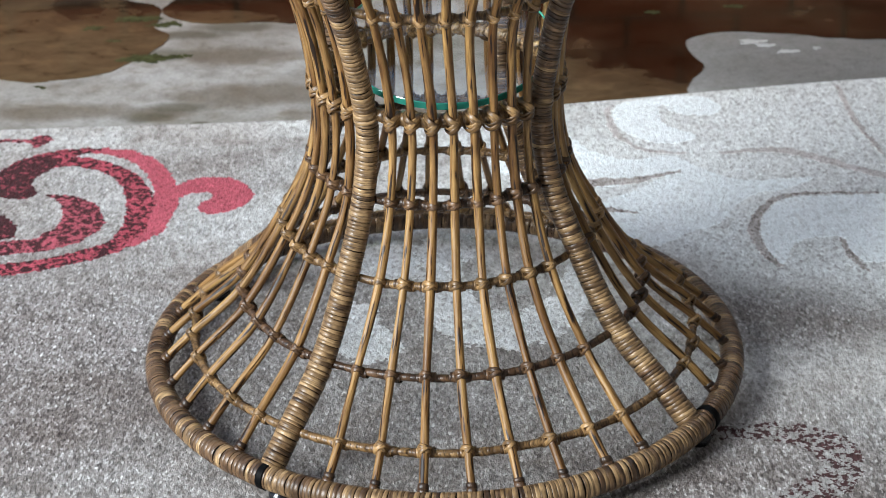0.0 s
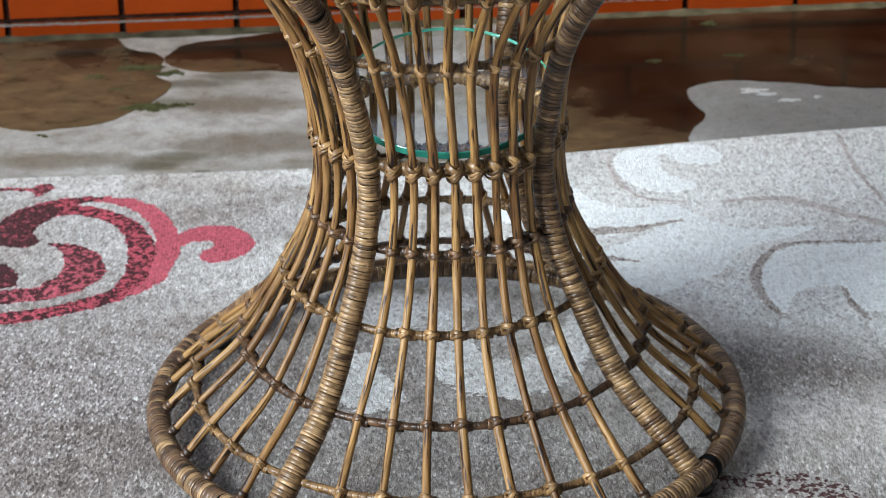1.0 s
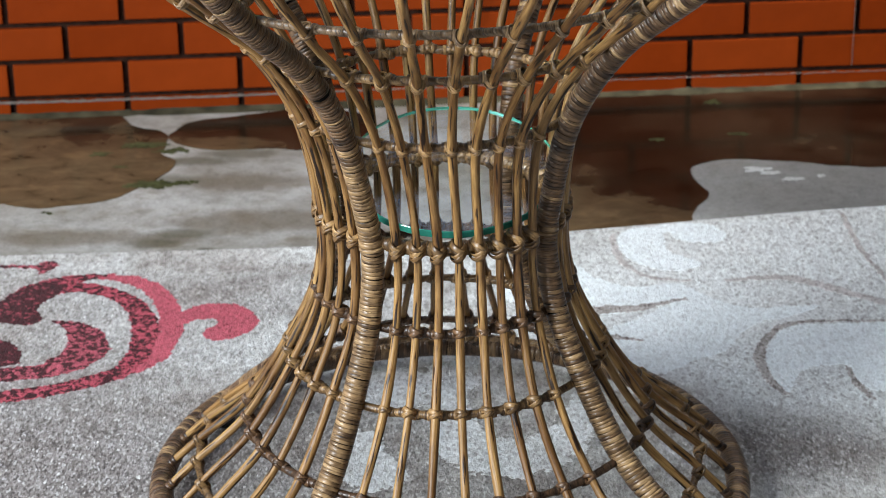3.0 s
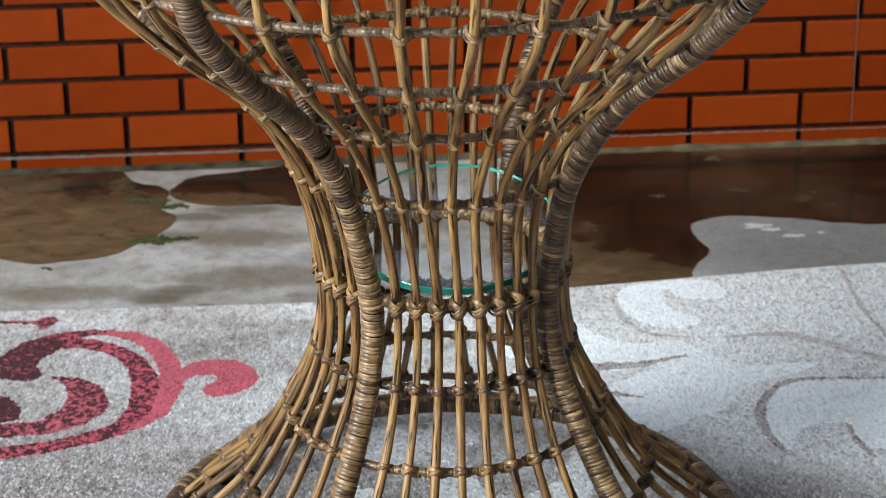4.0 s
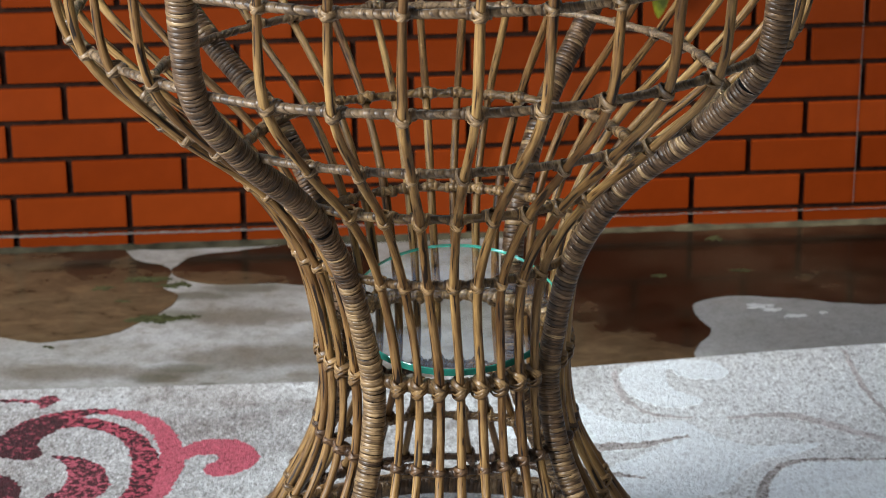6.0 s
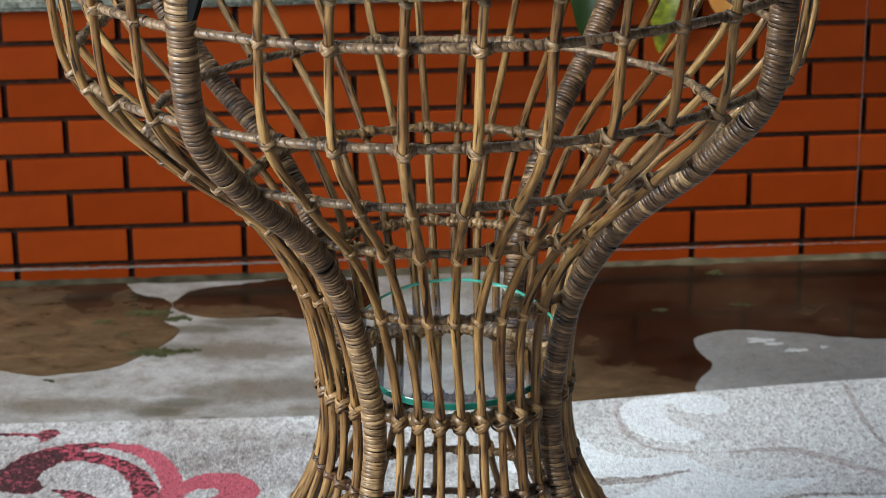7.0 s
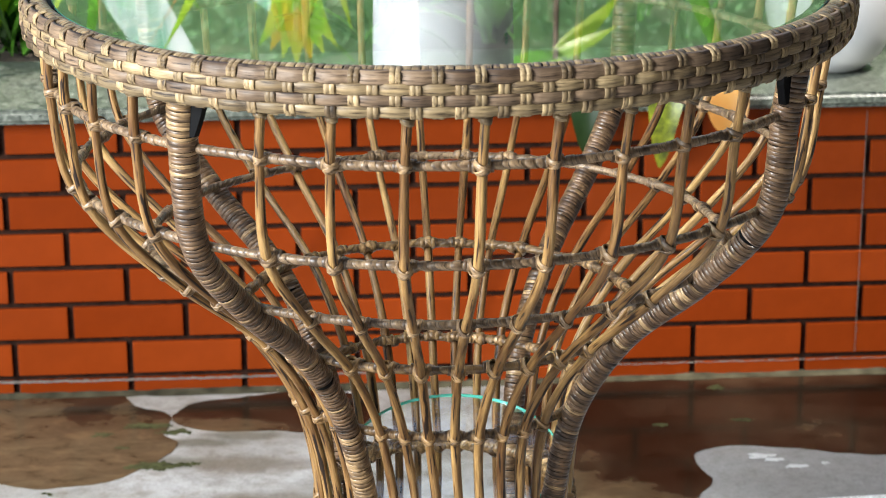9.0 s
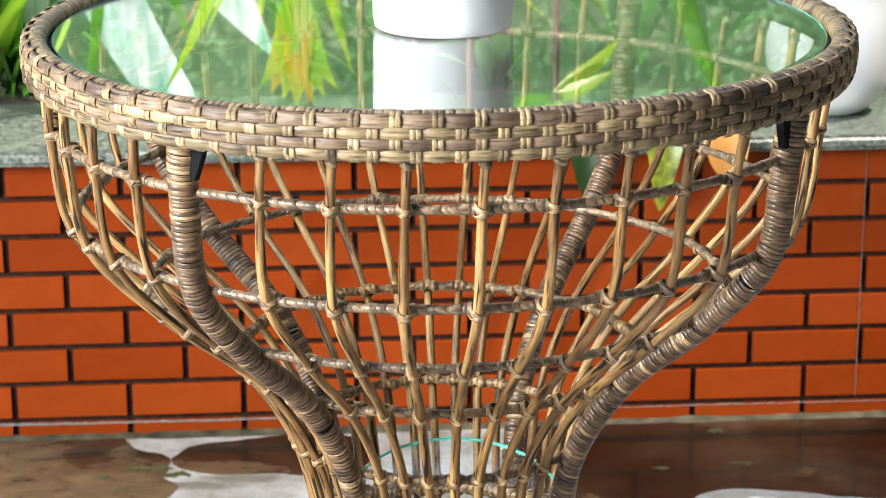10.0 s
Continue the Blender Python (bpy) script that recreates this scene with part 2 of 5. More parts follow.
def wet_material():
    """A film of water over dirty concrete."""
    m, nt, b = mat("wet_concrete")
    v = coords(nt)
    n1 = noise_at(nt, v, 3.4, 5.0, 0.6, 0.3)
    n2 = noise_at(nt, coords(nt, "Object", (1, 1.5, 1)), 22.0, 5.0, 0.65, 0.5)
    c1 = ramp(nt, n1, [(0.34, (0.010, 0.0062, 0.0036)), (0.50, (0.022, 0.0138, 0.0082)), (0.68, (0.050, 0.034, 0.020))])
    c2 = ramp(nt, n2, [(0.33, (0.42, 0.41, 0.37)), (0.42, (0.80, 0.80, 0.78)), (0.55, (1.0, 1.0, 1.0)), (0.72, (1.45, 1.42, 1.32))])
    # ochre mud towards the rug; towards the wall its dark reflection is painted in
    tc = node(nt, "ShaderNodeVectorMath", operation="DOT_PRODUCT", ins={0: v, 1: (0.36, 1.0, 0.0)}).outputs["Value"]
    wob = node(nt, "ShaderNodeMath", operation="MULTIPLY_ADD", ins={0: noise_at(nt, v, 9.0, 4.0), 1: 0.34, 2: tc}).outputs[0]
    ochre_mask = ramp(nt, wob, [(0.86, (1, 1, 1)), (0.97, (0.55, 0.55, 0.55)), (1.08, (0, 0, 0))])
    c1 = mixc(nt, ochre_mask, c1, (0.104, 0.072, 0.039))
    nt.links.new(mixc(nt, 1.0, c1, c2, "MULTIPLY"), b.inputs["Base Color"])
    nt.links.new(ramp(nt, n2, [(0.3, (0.22,) * 3), (0.65, (0.07,) * 3)]), b.inputs["Roughness"])
    b.inputs["IOR"].default_value = 1.27
    bump(nt, b, noise_at(nt, v, 35.0, 3.0), 0.035, 0.001)
    return m


WET = wet_material()


def pile_material(name, a, b_, speck, fleck_scale=340.0, c=None, mix_lo=0.46, mix_hi=0.54, cloud_scale=11.0, shade_fades=(), pale=()):
    """Cut carpet pile: tufts a few millimetres across, each catching light its own way.
    c: a second yarn, in blotches."""
    m, nt, b = mat(name)
    v = coords(nt)
    tall = coords(nt, "Object", (1, 0.5, 1))          # tufts stand up, and so look as tall as wide
    cell = node(nt, "ShaderNodeTexVoronoi", ins={"Vector": tall, "Scale": fleck_scale, "Randomness": 1.0})
    rnd = node(nt, "ShaderNodeSeparateColor", ins={0: cell.outputs["Color"]}).outputs[0]
    tuft = noise_at(nt, tall, fleck_scale * 1.1, 3.0, 0.7)
    cloud = noise_at(nt, v, cloud_scale, 5.0, 0.6)
    col = mixc(nt, ramp(nt, cloud, [(0.36, (0, 0, 0)), (0.64, (1, 1, 1))]), a, b_)
    small = node(nt, "ShaderNodeTexVoronoi", ins={"Vector": tall, "Scale": fleck_scale * 1.45, "Randomness": 1.0})
    # taupe yarn, also used for shade painted into the pile around the table
    shade_taupe = ramp(nt, node(nt, "ShaderNodeSeparateColor", ins={0: small.outputs["Color"]}).outputs[1], [(0.0, (0.070, 0.056, 0.052)), (0.4, (0.185, 0.160, 0.149)), (0.8, (0.295, 0.266, 0.252)), (0.93, (0.40, 0.380, 0.366)), (1.0, (0.58, 0.565, 0.55))])
    for cx, cy, rx, ry, much in shade_fades:
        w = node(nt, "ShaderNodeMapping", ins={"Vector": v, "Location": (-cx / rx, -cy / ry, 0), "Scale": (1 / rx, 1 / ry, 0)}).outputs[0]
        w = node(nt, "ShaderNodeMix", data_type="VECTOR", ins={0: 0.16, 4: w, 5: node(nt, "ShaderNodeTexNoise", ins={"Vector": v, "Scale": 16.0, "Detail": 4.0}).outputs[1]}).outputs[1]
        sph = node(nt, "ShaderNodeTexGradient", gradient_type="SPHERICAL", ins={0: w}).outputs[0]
        col = mixc(nt, ramp(nt, sph, [(0.0, (0, 0, 0)), (0.6, (much,) * 3)]), col, shade_taupe)
    if shade_fades:
        worn = noise_at(nt, coords(nt, "Object", (5.0, 9.0, 1.0)), 1.0, 4.0, 0.6, 0.5)
        col = mixc(nt, 1.0, col, ramp(nt, worn, [(0.34, (0.70, 0.655, 0.63)), (0.50, (0.97, 0.965, 0.96)), (0.66, (1.12, 1.13, 1.14))]), "MULTIPLY")
        col = mixc(nt, 1.0, col, ramp(nt, noise_at(nt, tall, 85.0, 3.0, 0.6), [(0.36, (0.80, 0.785, 0.775)), (0.5, (1.0, 1.0, 1.0)), (0.64, (1.08, 1.085, 1.09))]), "MULTIPLY")
    # stronger daylight on the far right, painted in as lighter pile
    for cx, cy, rx, ry, much in pale:
        w = node(nt, "ShaderNodeMapping", ins={"Vector": v, "Location": (-cx / rx, -cy / ry, 0), "Scale": (1 / rx, 1 / ry, 0)}).outputs[0]
        sph = node(nt, "ShaderNodeTexGradient", gradient_type="SPHERICAL", ins={0: w}).outputs[0]
        col = mixc(nt, ramp(nt, sph, [(0.0, (0, 0, 0)), (0.5, (much,) * 3)]), col, (0.78, 0.80, 0.785))
    if c:
        blotch = noise_at(nt, v, 165.0, 3.0, 0.62, 0.3)
        col = mixc(nt, ramp(nt, blotch, [(mix_lo, (0, 0, 0)), (mix_hi, (1, 1, 1))]), col, c)
    k = speck
    col = mixc(nt, 1.0, col, ramp(nt, rnd, [(0.0, (1 - 1.35 * k, 1 - 1.46 * k, 1 - 1.52 * k)), (0.25, (1.0 - 0.1 * k, 1 - 0.13 * k, 1 - 0.15 * k)), (0.85, (1 + 0.38 * k, 1 + 0.40 * k, 1 + 0.42 * k)), (1.0, (1 + 1.0 * k, 1 + 1.04 * k, 1 + 1.08 * k))]), "MULTIPLY")
    col = mixc(nt, 1.0, col, ramp(nt, tuft, [(0.32, (1 - 1.3 * k, 1 - 1.36 * k, 1 - 1.4 * k)), (0.48, (1.0,) * 3), (0.66, (1 + 0.75 * k,) * 3)]), "MULTIPLY")
    nt.links.new(col, b.inputs["Base Color"])
    b.inputs["Roughness"].default_value = 0.95
    b.inputs["Specular IOR Level"].default_value = 0.15
    b.inputs["Sheen Weight"].default_value = 0.05
    h = node(nt, "ShaderNodeMath", operation="ADD", ins={0: tuft, 1: rnd}).outputs[0]
    bump(nt, b, h, 0.8, 0.003)
    return m


# soft taupe patches; shade under and beside the table is painted in with them
PILE_GREY = pile_material("pile_grey", (0.62, 0.635, 0.62), (0.51, 0.495, 0.47), 0.25, cloud_scale=4.5, shade_fades=((0.02, 0.05, 0.22, 0.20, 0.62), (-0.10, 0.10, 0.14, 0.12, 0.35), (-0.40, 0.02, 0.34, 0.24, 0.85), (0.04, -0.16, 0.28, 0.14, 0.6), (-0.46, -0.16, 0.42, 0.38, 0.72), (0.36, -0.24, 0.30, 0.24, 0.85), (0.10, -0.30, 0.5, 0.12, 0.8), (0.34, 0.09, 0.16, 0.09, 0.75), (-0.42, 0.32, 0.38, 0.30, 0.55), (-0.15, 0.45, 0.18, 0.08, 0.4)), pale=((0.44, 0.42, 0.42, 0.34, 0.75),))
PILE_WHITE = pile_material("pile_white", (0.87, 0.91, 0.91), (0.82, 0.86, 0.86), 0.12)
PILE_PALE = pile_material("pile_pale", (0.74, 0.75, 0.75), (0.54, 0.545, 0.54), 0.26)
PILE_FAWN = pile_material("pile_fawn", (0.56, 0.52, 0.50), (0.48, 0.445, 0.42), 0.24)
PILE_TAUPE = pile_material("pile_taupe", (0.45, 0.415, 0.39), (0.36, 0.325, 0.30), 0.42)
PILE_PINK = pile_material("pile_pink", (0.40, 0.074, 0.101), (0.46, 0.094, 0.124), 0.22, c=(0.20, 0.030, 0.042), mix_lo=0.60, mix_hi=0.67)
PILE_RED = pile_material("pile_burgundy_pink", (0.43, 0.072, 0.100), (0.37, 0.055, 0.080), 0.22, c=(0.040, 0.006, 0.009), mix_lo=0.47, mix_hi=0.52)
PILE_MAROON = pile_material("pile_maroon_pink", (0.042, 0.008, 0.011), (0.056, 0.011, 0.014), 0.28, c=(0.40, 0.080, 0.108), mix_lo=0.49, mix_hi=0.54)
PILE_WINE = pile_material("pile_burgundy", (0.036, 0.007, 0.009), (0.052, 0.010, 0.013), 0.3, c=(0.30, 0.055, 0.075), mix_lo=0.57, mix_hi=0.61)
PILE_DARK = pile_material("pile_dark_mottle", (0.055, 0.022, 0.022), (0.07, 0.03, 0.03), 0.3, c=(0.33, 0.315, 0.30), mix_lo=0.46, mix_hi=0.50)


def leaf_material(name, a, b_, vein=0.25, rough=0.35, spot=14.0, along=(1, 1, 1)):
    m, nt, b = mat(name)
    n = noise_at(nt, coords(nt, "Object", along), spot, 3.0)
    g = noise_at(nt, coords(nt, "UV", (60, 2, 1)), 1.0, 2.0)
    c = mixc(nt, ramp(nt, n, [(0.35, (0, 0, 0)), (0.65, (1, 1, 1))]), a, b_)
    c = mixc(nt, 1.0, c, ramp(nt, g, [(0.3, (1 - vein,) * 3), (0.7, (1 + vein,) * 3)]), "MULTIPLY")
    nt.links.new(c, b.inputs["Base Color"])
    b.inputs["Roughness"].default_value = rough
    tr = node(nt, "ShaderNodeBsdfTranslucent")
    nt.links.new(c, tr.inputs[0])
    mx = node(nt, "ShaderNodeMixShader", ins={0: 0.5})
    nt.links.new(b.outputs[0], mx.inputs[1])
    nt.links.new(tr.outputs[0], mx.inputs[2])
    out = [n for n in nt.nodes if n.type == "OUTPUT_MATERIAL"][0]
    nt.links.new(mx.outputs[0], out.inputs[0])
    return m


LEAF_GREEN = leaf_material("leaf_green", (0.075, 0.22, 0.022), (0.14, 0.36, 0.04))
LEAF_LIME = leaf_material("leaf_lime", (0.25, 0.48, 0.03), (0.40, 0.54, 0.04))
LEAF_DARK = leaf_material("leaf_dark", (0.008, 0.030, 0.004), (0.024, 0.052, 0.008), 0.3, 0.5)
# teal leaf whose near-white streaks are painted sun glare
LEAF_GLARE = leaf_material("leaf_glare", (0.20, 0.52, 0.34), (0.93, 0.96, 0.94), 0.25, 0.3, 9.0, (4.0, 1.0, 0.6))
LEAF_ORANGE = leaf_material("leaf_orange", (0.46, 0.20, 0.04), (0.52, 0.29, 0.08), 0.15, 0.5)
LEAF_YELLOW = leaf_material("leaf_yellow", (0.20, 0.42, 0.03), (0.42, 0.48, 0.05), 0.2, 0.35, 14.0, (2, 1, 0.5))
LEAF_AMBER = leaf_material("leaf_amber", (0.34, 0.42, 0.03), (0.62, 0.30, 0.03), 0.2, 0.35, 14.0, (2, 1, 0.5))
LEAF_MOTTLED = leaf_material("leaf_mottled", (0.30, 0.36, 0.03), (0.07, 0.09, 0.015), 0.2, spot=75.0)
HEDGE_LEAF = leaf_material("hedge_leaf", (0.16, 0.33, 0.15), (0.23, 0.40, 0.20), 0.1, 0.6, 2.0)
HEDGE_CORE = leaf_material("hedge_core", (0.15, 0.30, 0.12), (0.23, 0.38, 0.17), 0.1, 0.8, 9.0)
BARK = plain("bark", (0.12, 0.085, 0.055), 0.9, 0.0, 0.4, 40.0, 0.8)
# dark colour of the added, unseen walls and roof, to cut bounced light
BLOCKER = plain("blocker_dark", (0.10, 0.092, 0.082), 0.8, 0.0, 0.06, 6.0, 0.2)

# ---------------------------------------------------------------- mesh building
class Build:
    """Vertices, faces and face materials of one mesh."""

    def __init__(self):
        self.v, self.f, self.m, self.g = [], [], [], {}

    def grid(self, rows, closed_u=False, closed_v=False, slot=0, caps=False, grain=None):
        """A sheet through equally long rows of points. grain(i, j): the point's place in the fibre, across, across and along."""
        base, n, k = len(self.v), len(rows), len(rows[0])
        for i, r in enumerate(rows):
            self.v.extend(tuple(p) for p in r)
            if grain:
                for j in range(k):
                    self.g[base + i * k + j] = grain(i, j)
        for i in range(n if closed_v else n - 1):
            for j in range(k if closed_u else k - 1):
                a, b = base + i * k, base + ((i + 1) % n) * k
                j2 = (j + 1) % k
                self.f.append((a + j, a + j2, b + j2, b + j))
                self.m.append(slot)
        if caps:
            self.f.append(tuple(base + j for j in reversed(range(k))))
            self.f.append(tuple(base + (n - 1) * k + j for j in range(k)))
            self.m.extend((slot, slot))
        return self

    def mesh(self, name, *mats, smooth=True):
        me = bpy.data.meshes.new(name)
        me.from_pydata(self.v, [], self.f)
        for mt in mats:
            me.materials.append(mt)
        me.polygons.foreach_set("material_index", self.m)
        me.polygons.foreach_set("use_smooth", [smooth] * len(self.f))
        if self.g:
            fibre = me.attributes.new("fibre", "FLOAT_VECTOR", "POINT")
            fibre.data.foreach_set("vector", [c for i in range(len(self.v)) for c in self.g.get(i, (0.0, 0.0, 0.0))])
        me.update()
        return me


def part(name, me, parent, label="", m=None):
    ob = new(name, me)
    ob.parent = parent
    if m is not None:
        ob.matrix_basis = m
    return tagged(ob, label=label)


def thing(name, label, category, at=(0, 0, 0), group="", kind=""):
    ob = new(name)
    ob.location = at
    ob.empty_display_size = 0.05
    return tagged(ob, label, category, group, kind)


def frames_along(pts, closed=False):
    """Tangent and two normals at every point of a path, without twist."""
    n = len(pts)
    out, prev = [], None
    for i in range(n):
        a = pts[(i - 1) % n] if (closed or i > 0) else pts[0]
        b = pts[(i + 1) % n] if (closed or i < n - 1) else pts[-1]
        t = (b - a).normalized()
        if prev is None:
            ref = Vector((0, 0, 1)) if abs(t.z) < 0.9 else Vector((1, 0, 0))
            u = ref.cross(t).normalized()
        else:
            u = (prev - t * prev.dot(t)).normalized()
        prev = u
        out.append((t, u, t.cross(u)))
    return out


def tube(build, pts, radius, segs=8, closed=False, slot=0, caps=True):
    fr = frames_along(pts, closed)
    rows = []
    step = (pts[1] - pts[0]).length
    for i, (p, (t, u, w)) in enumerate(zip(pts, fr)):
        r = radius(i / (len(pts) - 1)) if callable(radius) else radius
        rows.append([p + u * (r * math.cos(a)) + w * (r * math.sin(a)) for a in (2 * math.pi * j / segs for j in range(segs))])
    build.grid(rows, closed_u=True, closed_v=closed, slot=slot, caps=caps and not closed, grain=lambda i, j: (0.004 * math.cos(2 * math.pi * j / segs), 0.004 * math.sin(2 * math.pi * j / segs), step * i))


def wrapped(build, path, length, pitch, radius, rng, segs=12, tilt=0.25, lump=0.07, round_=0.035, uneven=0.25, pick=None):
    """A core bound with flat cane, turn by turn; every turn is a strip of its own.
    path(s): the point s metres along; radius(s): the bound radius there."""
    n = max(2, round(length / pitch))
    cuts = [0.0]
    for i in range(n):
        cuts.append(cuts[-1] + rng.uniform(1 - uneven, 1 + uneven))
    cuts = [c * length / cuts[-1] for c in cuts]
    for i in range(n):
        s0, step = cuts[i], cuts[i + 1] - cuts[i]
        k = 1 + rng.uniform(-lump, lump) * 0.5
        ti = tilt * rng.uniform(0.4, 1.6)
        rows = []
        ts = [s0 + step * 0.02, s0 + step * 0.07, s0 + step * 0.5, s0 + step * 0.93, s0 + step * 0.98]
        for s, f in zip(ts, (1 - 1.8 * round_, 1.0, 1 + 0.3 * round_, 1.0, 1 - 1.8 * round_)):
            s = min(max(s, 0.0), length)
            p, q = path(s), path(min(s + 0.002, length))
            if (q - p).length < 1e-6:
                p0 = path(s - 0.002)
                t = (p - p0).normalized()
            else:
                t = (q - p).normalized()
            ref = Vector((0, 0, 1)) if abs(t.z) < 0.8 else Vector((p.x, p.y, 0)).normalized()
            u = ref.cross(t).normalized()
            w = t.cross(u)
            r = radius(s) * f * k
            rows.append([p + u * (r * math.cos(a)) + w * (r * math.sin(a)) + t * (ti * step * math.cos(a + 0.6)) for a in (2 * math.pi * j / segs for j in range(segs))])
        off = rng.uniform(0, 0.2)
        build.grid(rows, closed_u=True, slot=pick(s0) if pick else 0, grain=lambda i, j: (0.01 * math.cos(2 * math.pi * j / segs), 0.01 * math.sin(2 * math.pi * j / segs) + off, ts[i]))


def spline(knots, x):
    """Smooth curve through (x, y) knots (Catmull-Rom, uneven spacing)."""
    xs = [k[0] for k in knots]
    i = max(0, min(len(xs) - 2, next((j for j in range(len(xs) - 1) if x <= xs[j + 1]), len(xs) - 2)))
    x0, x1 = xs[i], xs[i + 1]
    y0, y1 = knots[i][1], knots[i + 1][1]

    def slope(j):
        a, b = max(j - 1, 0), min(j + 1, len(xs) - 1)
        return (knots[b][1] - knots[a][1]) / (xs[b] - xs[a])

    h = x1 - x0
    s = (x - x0) / h
    return ((2 * s**3 - 3 * s**2 + 1) * y0 + (s**3 - 2 * s**2 + s) * h * slope(i) + (-2 * s**3 + 3 * s**2) * y1 + (s**3 - s**2) * h * slope(i + 1))


# the cage stands a little out of true: sideways shift by height
BEND = [(-1.0, 0.0070), (0.0, 0.0070), (0.07, 0.0062), (0.17, 0.0045), (0.30, 0.0030), (0.40, -0.0005), (0.47, -0.0015), (0.55, -0.0030), (0.61, -0.0045), (0.69, -0.0040), (0.76, 0.0), (1.0, 0.0)]


def on_axis(r, phi, z):
    """phi: degrees round the table, 0 towards the garden gate side, growing to the east."""
    a = radians(phi)
    return Vector((r * math.sin(a) + spline(BEND, z), -r * math.cos(a), z))


def blob_outline(cx, cy, rx, ry, rng, n=40, rough=0.1, turn=0.0):
    out = []
    for i in range(n):
        a = 2 * math.pi * i / n
        k = 1 + rough * (noise.noise(Vector((cx * 9 + 2 * math.cos(a), cy * 9 + 2 * math.sin(a), 1.7))) + 0.5 * noise.noise(Vector((5 * math.cos(a), 5 * math.sin(a), cx * 7))))
        x, y = rx * k * math.cos(a), ry * k * math.sin(a)
        out.append((cx + x * math.cos(turn) - y * math.sin(turn), cy + x * math.sin(turn) + y * math.cos(turn)))
    return out


def smooth_loop(pts, per=6):
    out, n = [], len(pts)
    for i in range(n):
        p0, p1, p2, p3 = (Vector((*pts[(i + k) % n], 0)) for k in (-1, 0, 1, 2))
        for j in range(per):
            s = j / per
            q = 0.5 * (2 * p1 + (p2 - p0) * s + (2 * p0 - 5 * p1 + 4 * p2 - p3) * s * s + (3 * p1 - p0 - 3 * p2 + p3) * s**3)
            out.append((q.x, q.y))
    return out


def smooth_line(pts, per=8):
    out, n = [], len(pts)
    for i in range(n - 1):
        p0, p1, p2, p3 = (Vector((*pts[max(0, min(n - 1, i + k))], 0)) for k in (-1, 0, 1, 2))
        for j in range(per):
            s = j / per
            q = 0.5 * (2 * p1 + (p2 - p0) * s + (2 * p0 - 5 * p1 + 4 * p2 - p3) * s * s + (3 * p1 - p0 - 3 * p2 + p3) * s**3)
            out.append((q.x, q.y))
    out.append(pts[-1])
    return out


def sheet(name, outline, z0, z1, material, jitter=0.0, coarse=0.0):
    """A flat plate with any outline, from z0 up to z1."""
    if jitter:
        fine = []
        for (xa, ya), (xb, yb) in zip(outline, outline[1:] + outline[:1]):
            m = max(1, round(math.hypot(xb - xa, yb - ya) / 0.0015))
            fine.extend((xa + (xb - xa) * j / m, ya + (yb - ya) * j / m) for j in range(m))
        outline = fine
    line = []
    for x, y in outline:
        dx, dy = (jitter * (0.6 * noise.noise(Vector((x * 60, y * 60, k))) + 0.5 * noise.noise(Vector((x * 190, y * 190, k + 5))) + 0.8 * noise.noise(Vector((x * 520, y * 520, k + 9)))) for k in (3.1, 21.7))
        if coarse:
            dx, dy = (0.4 * d + coarse * (noise.noise(Vector((x * 11, y * 11, k))) + 0.5 * noise.noise(Vector((x * 27, y * 27, k + 2))) + 0.22 * noise.noise(Vector((x * 70, y * 70, k + 4)))) for d, k in ((dx, 3.1), (dy, 21.7)))
        line.append(Vector((x + dx, y + dy)))
    pts, _, tris, _, _, _ = delaunay_2d_cdt(line, [], [list(range(len(line)))], 1, 1e-6)
    b = Build()
    b.v = [(p.x, p.y, z1) for p in pts]
    for t in tris:
        p = [pts[i] for i in t]
        area = sum(p[i].x * p[(i + 1) % len(p)].y - p[(i + 1) % len(p)].x * p[i].y for i in range(len(p)))
        b.f.append(tuple(t) if area > 0 else tuple(reversed(t)))
        b.m.append(0)
    n, k = len(line), len(b.v)
    b.v += [(p.x, p.y, z1) for p in line] + [(p.x, p.y, z0) for p in line]
    turn = sum(line[i].x * line[(i + 1) % n].y - line[(i + 1) % n].x * line[i].y for i in range(n)) > 0
    for i in range(n):
        j = (i + 1) % n
        b.f.append((k + i, k + n + i, k + n + j, k + j) if turn else (k + i, k + j, k + n + j, k + n + i))
        b.m.append(0)
    return b.mesh(name, material, smooth=False)


def box_mesh(name, size, material, bevel=0.0):
    bm = bmesh.new()
    bmesh.ops.create_cube(bm, size=1.0)
    bmesh.ops.scale(bm, vec=size, verts=bm.verts)
    if bevel:
        bmesh.ops.bevel(bm, geom=list(bm.edges), offset=bevel, segments=2, affect="EDGES", profile=0.6)
    me = bpy.data.meshes.new(name)
    bm.to_mesh(me)
    bm.free()
    me.materials.append(material)
    return me


def lathe(build, profile, segs=48, slot=0):
    rows = [[(r * math.cos(2 * math.pi * j / segs), r * math.sin(2 * math.pi * j / segs), z) for j in range(segs)] for r, z in profile]
    build.grid(rows, closed_u=True, slot=slot)

# ---------------------------------------------------------------- ground, added light-blocking walls and roof
def ground():
    b = Build()
    b.grid([[(x, y, 0) for x in (-60, -6, -2, 0, 2, 6, 60)] for y in (-60, -6, -2, 0, 1.0, 3, 60)])
    ob = new("ground", b.mesh("ground", CONCRETE))
    tagged(ob, "worn grey concrete patio with dirty stains", "ground", kind="structure")


ground()

WALL_Y, WALL_TURN = 1.061, 4.10      # garden wall: distance on the axis, degrees
WALL = pose(0, WALL_Y, 0, 0, 0, WALL_TURN)


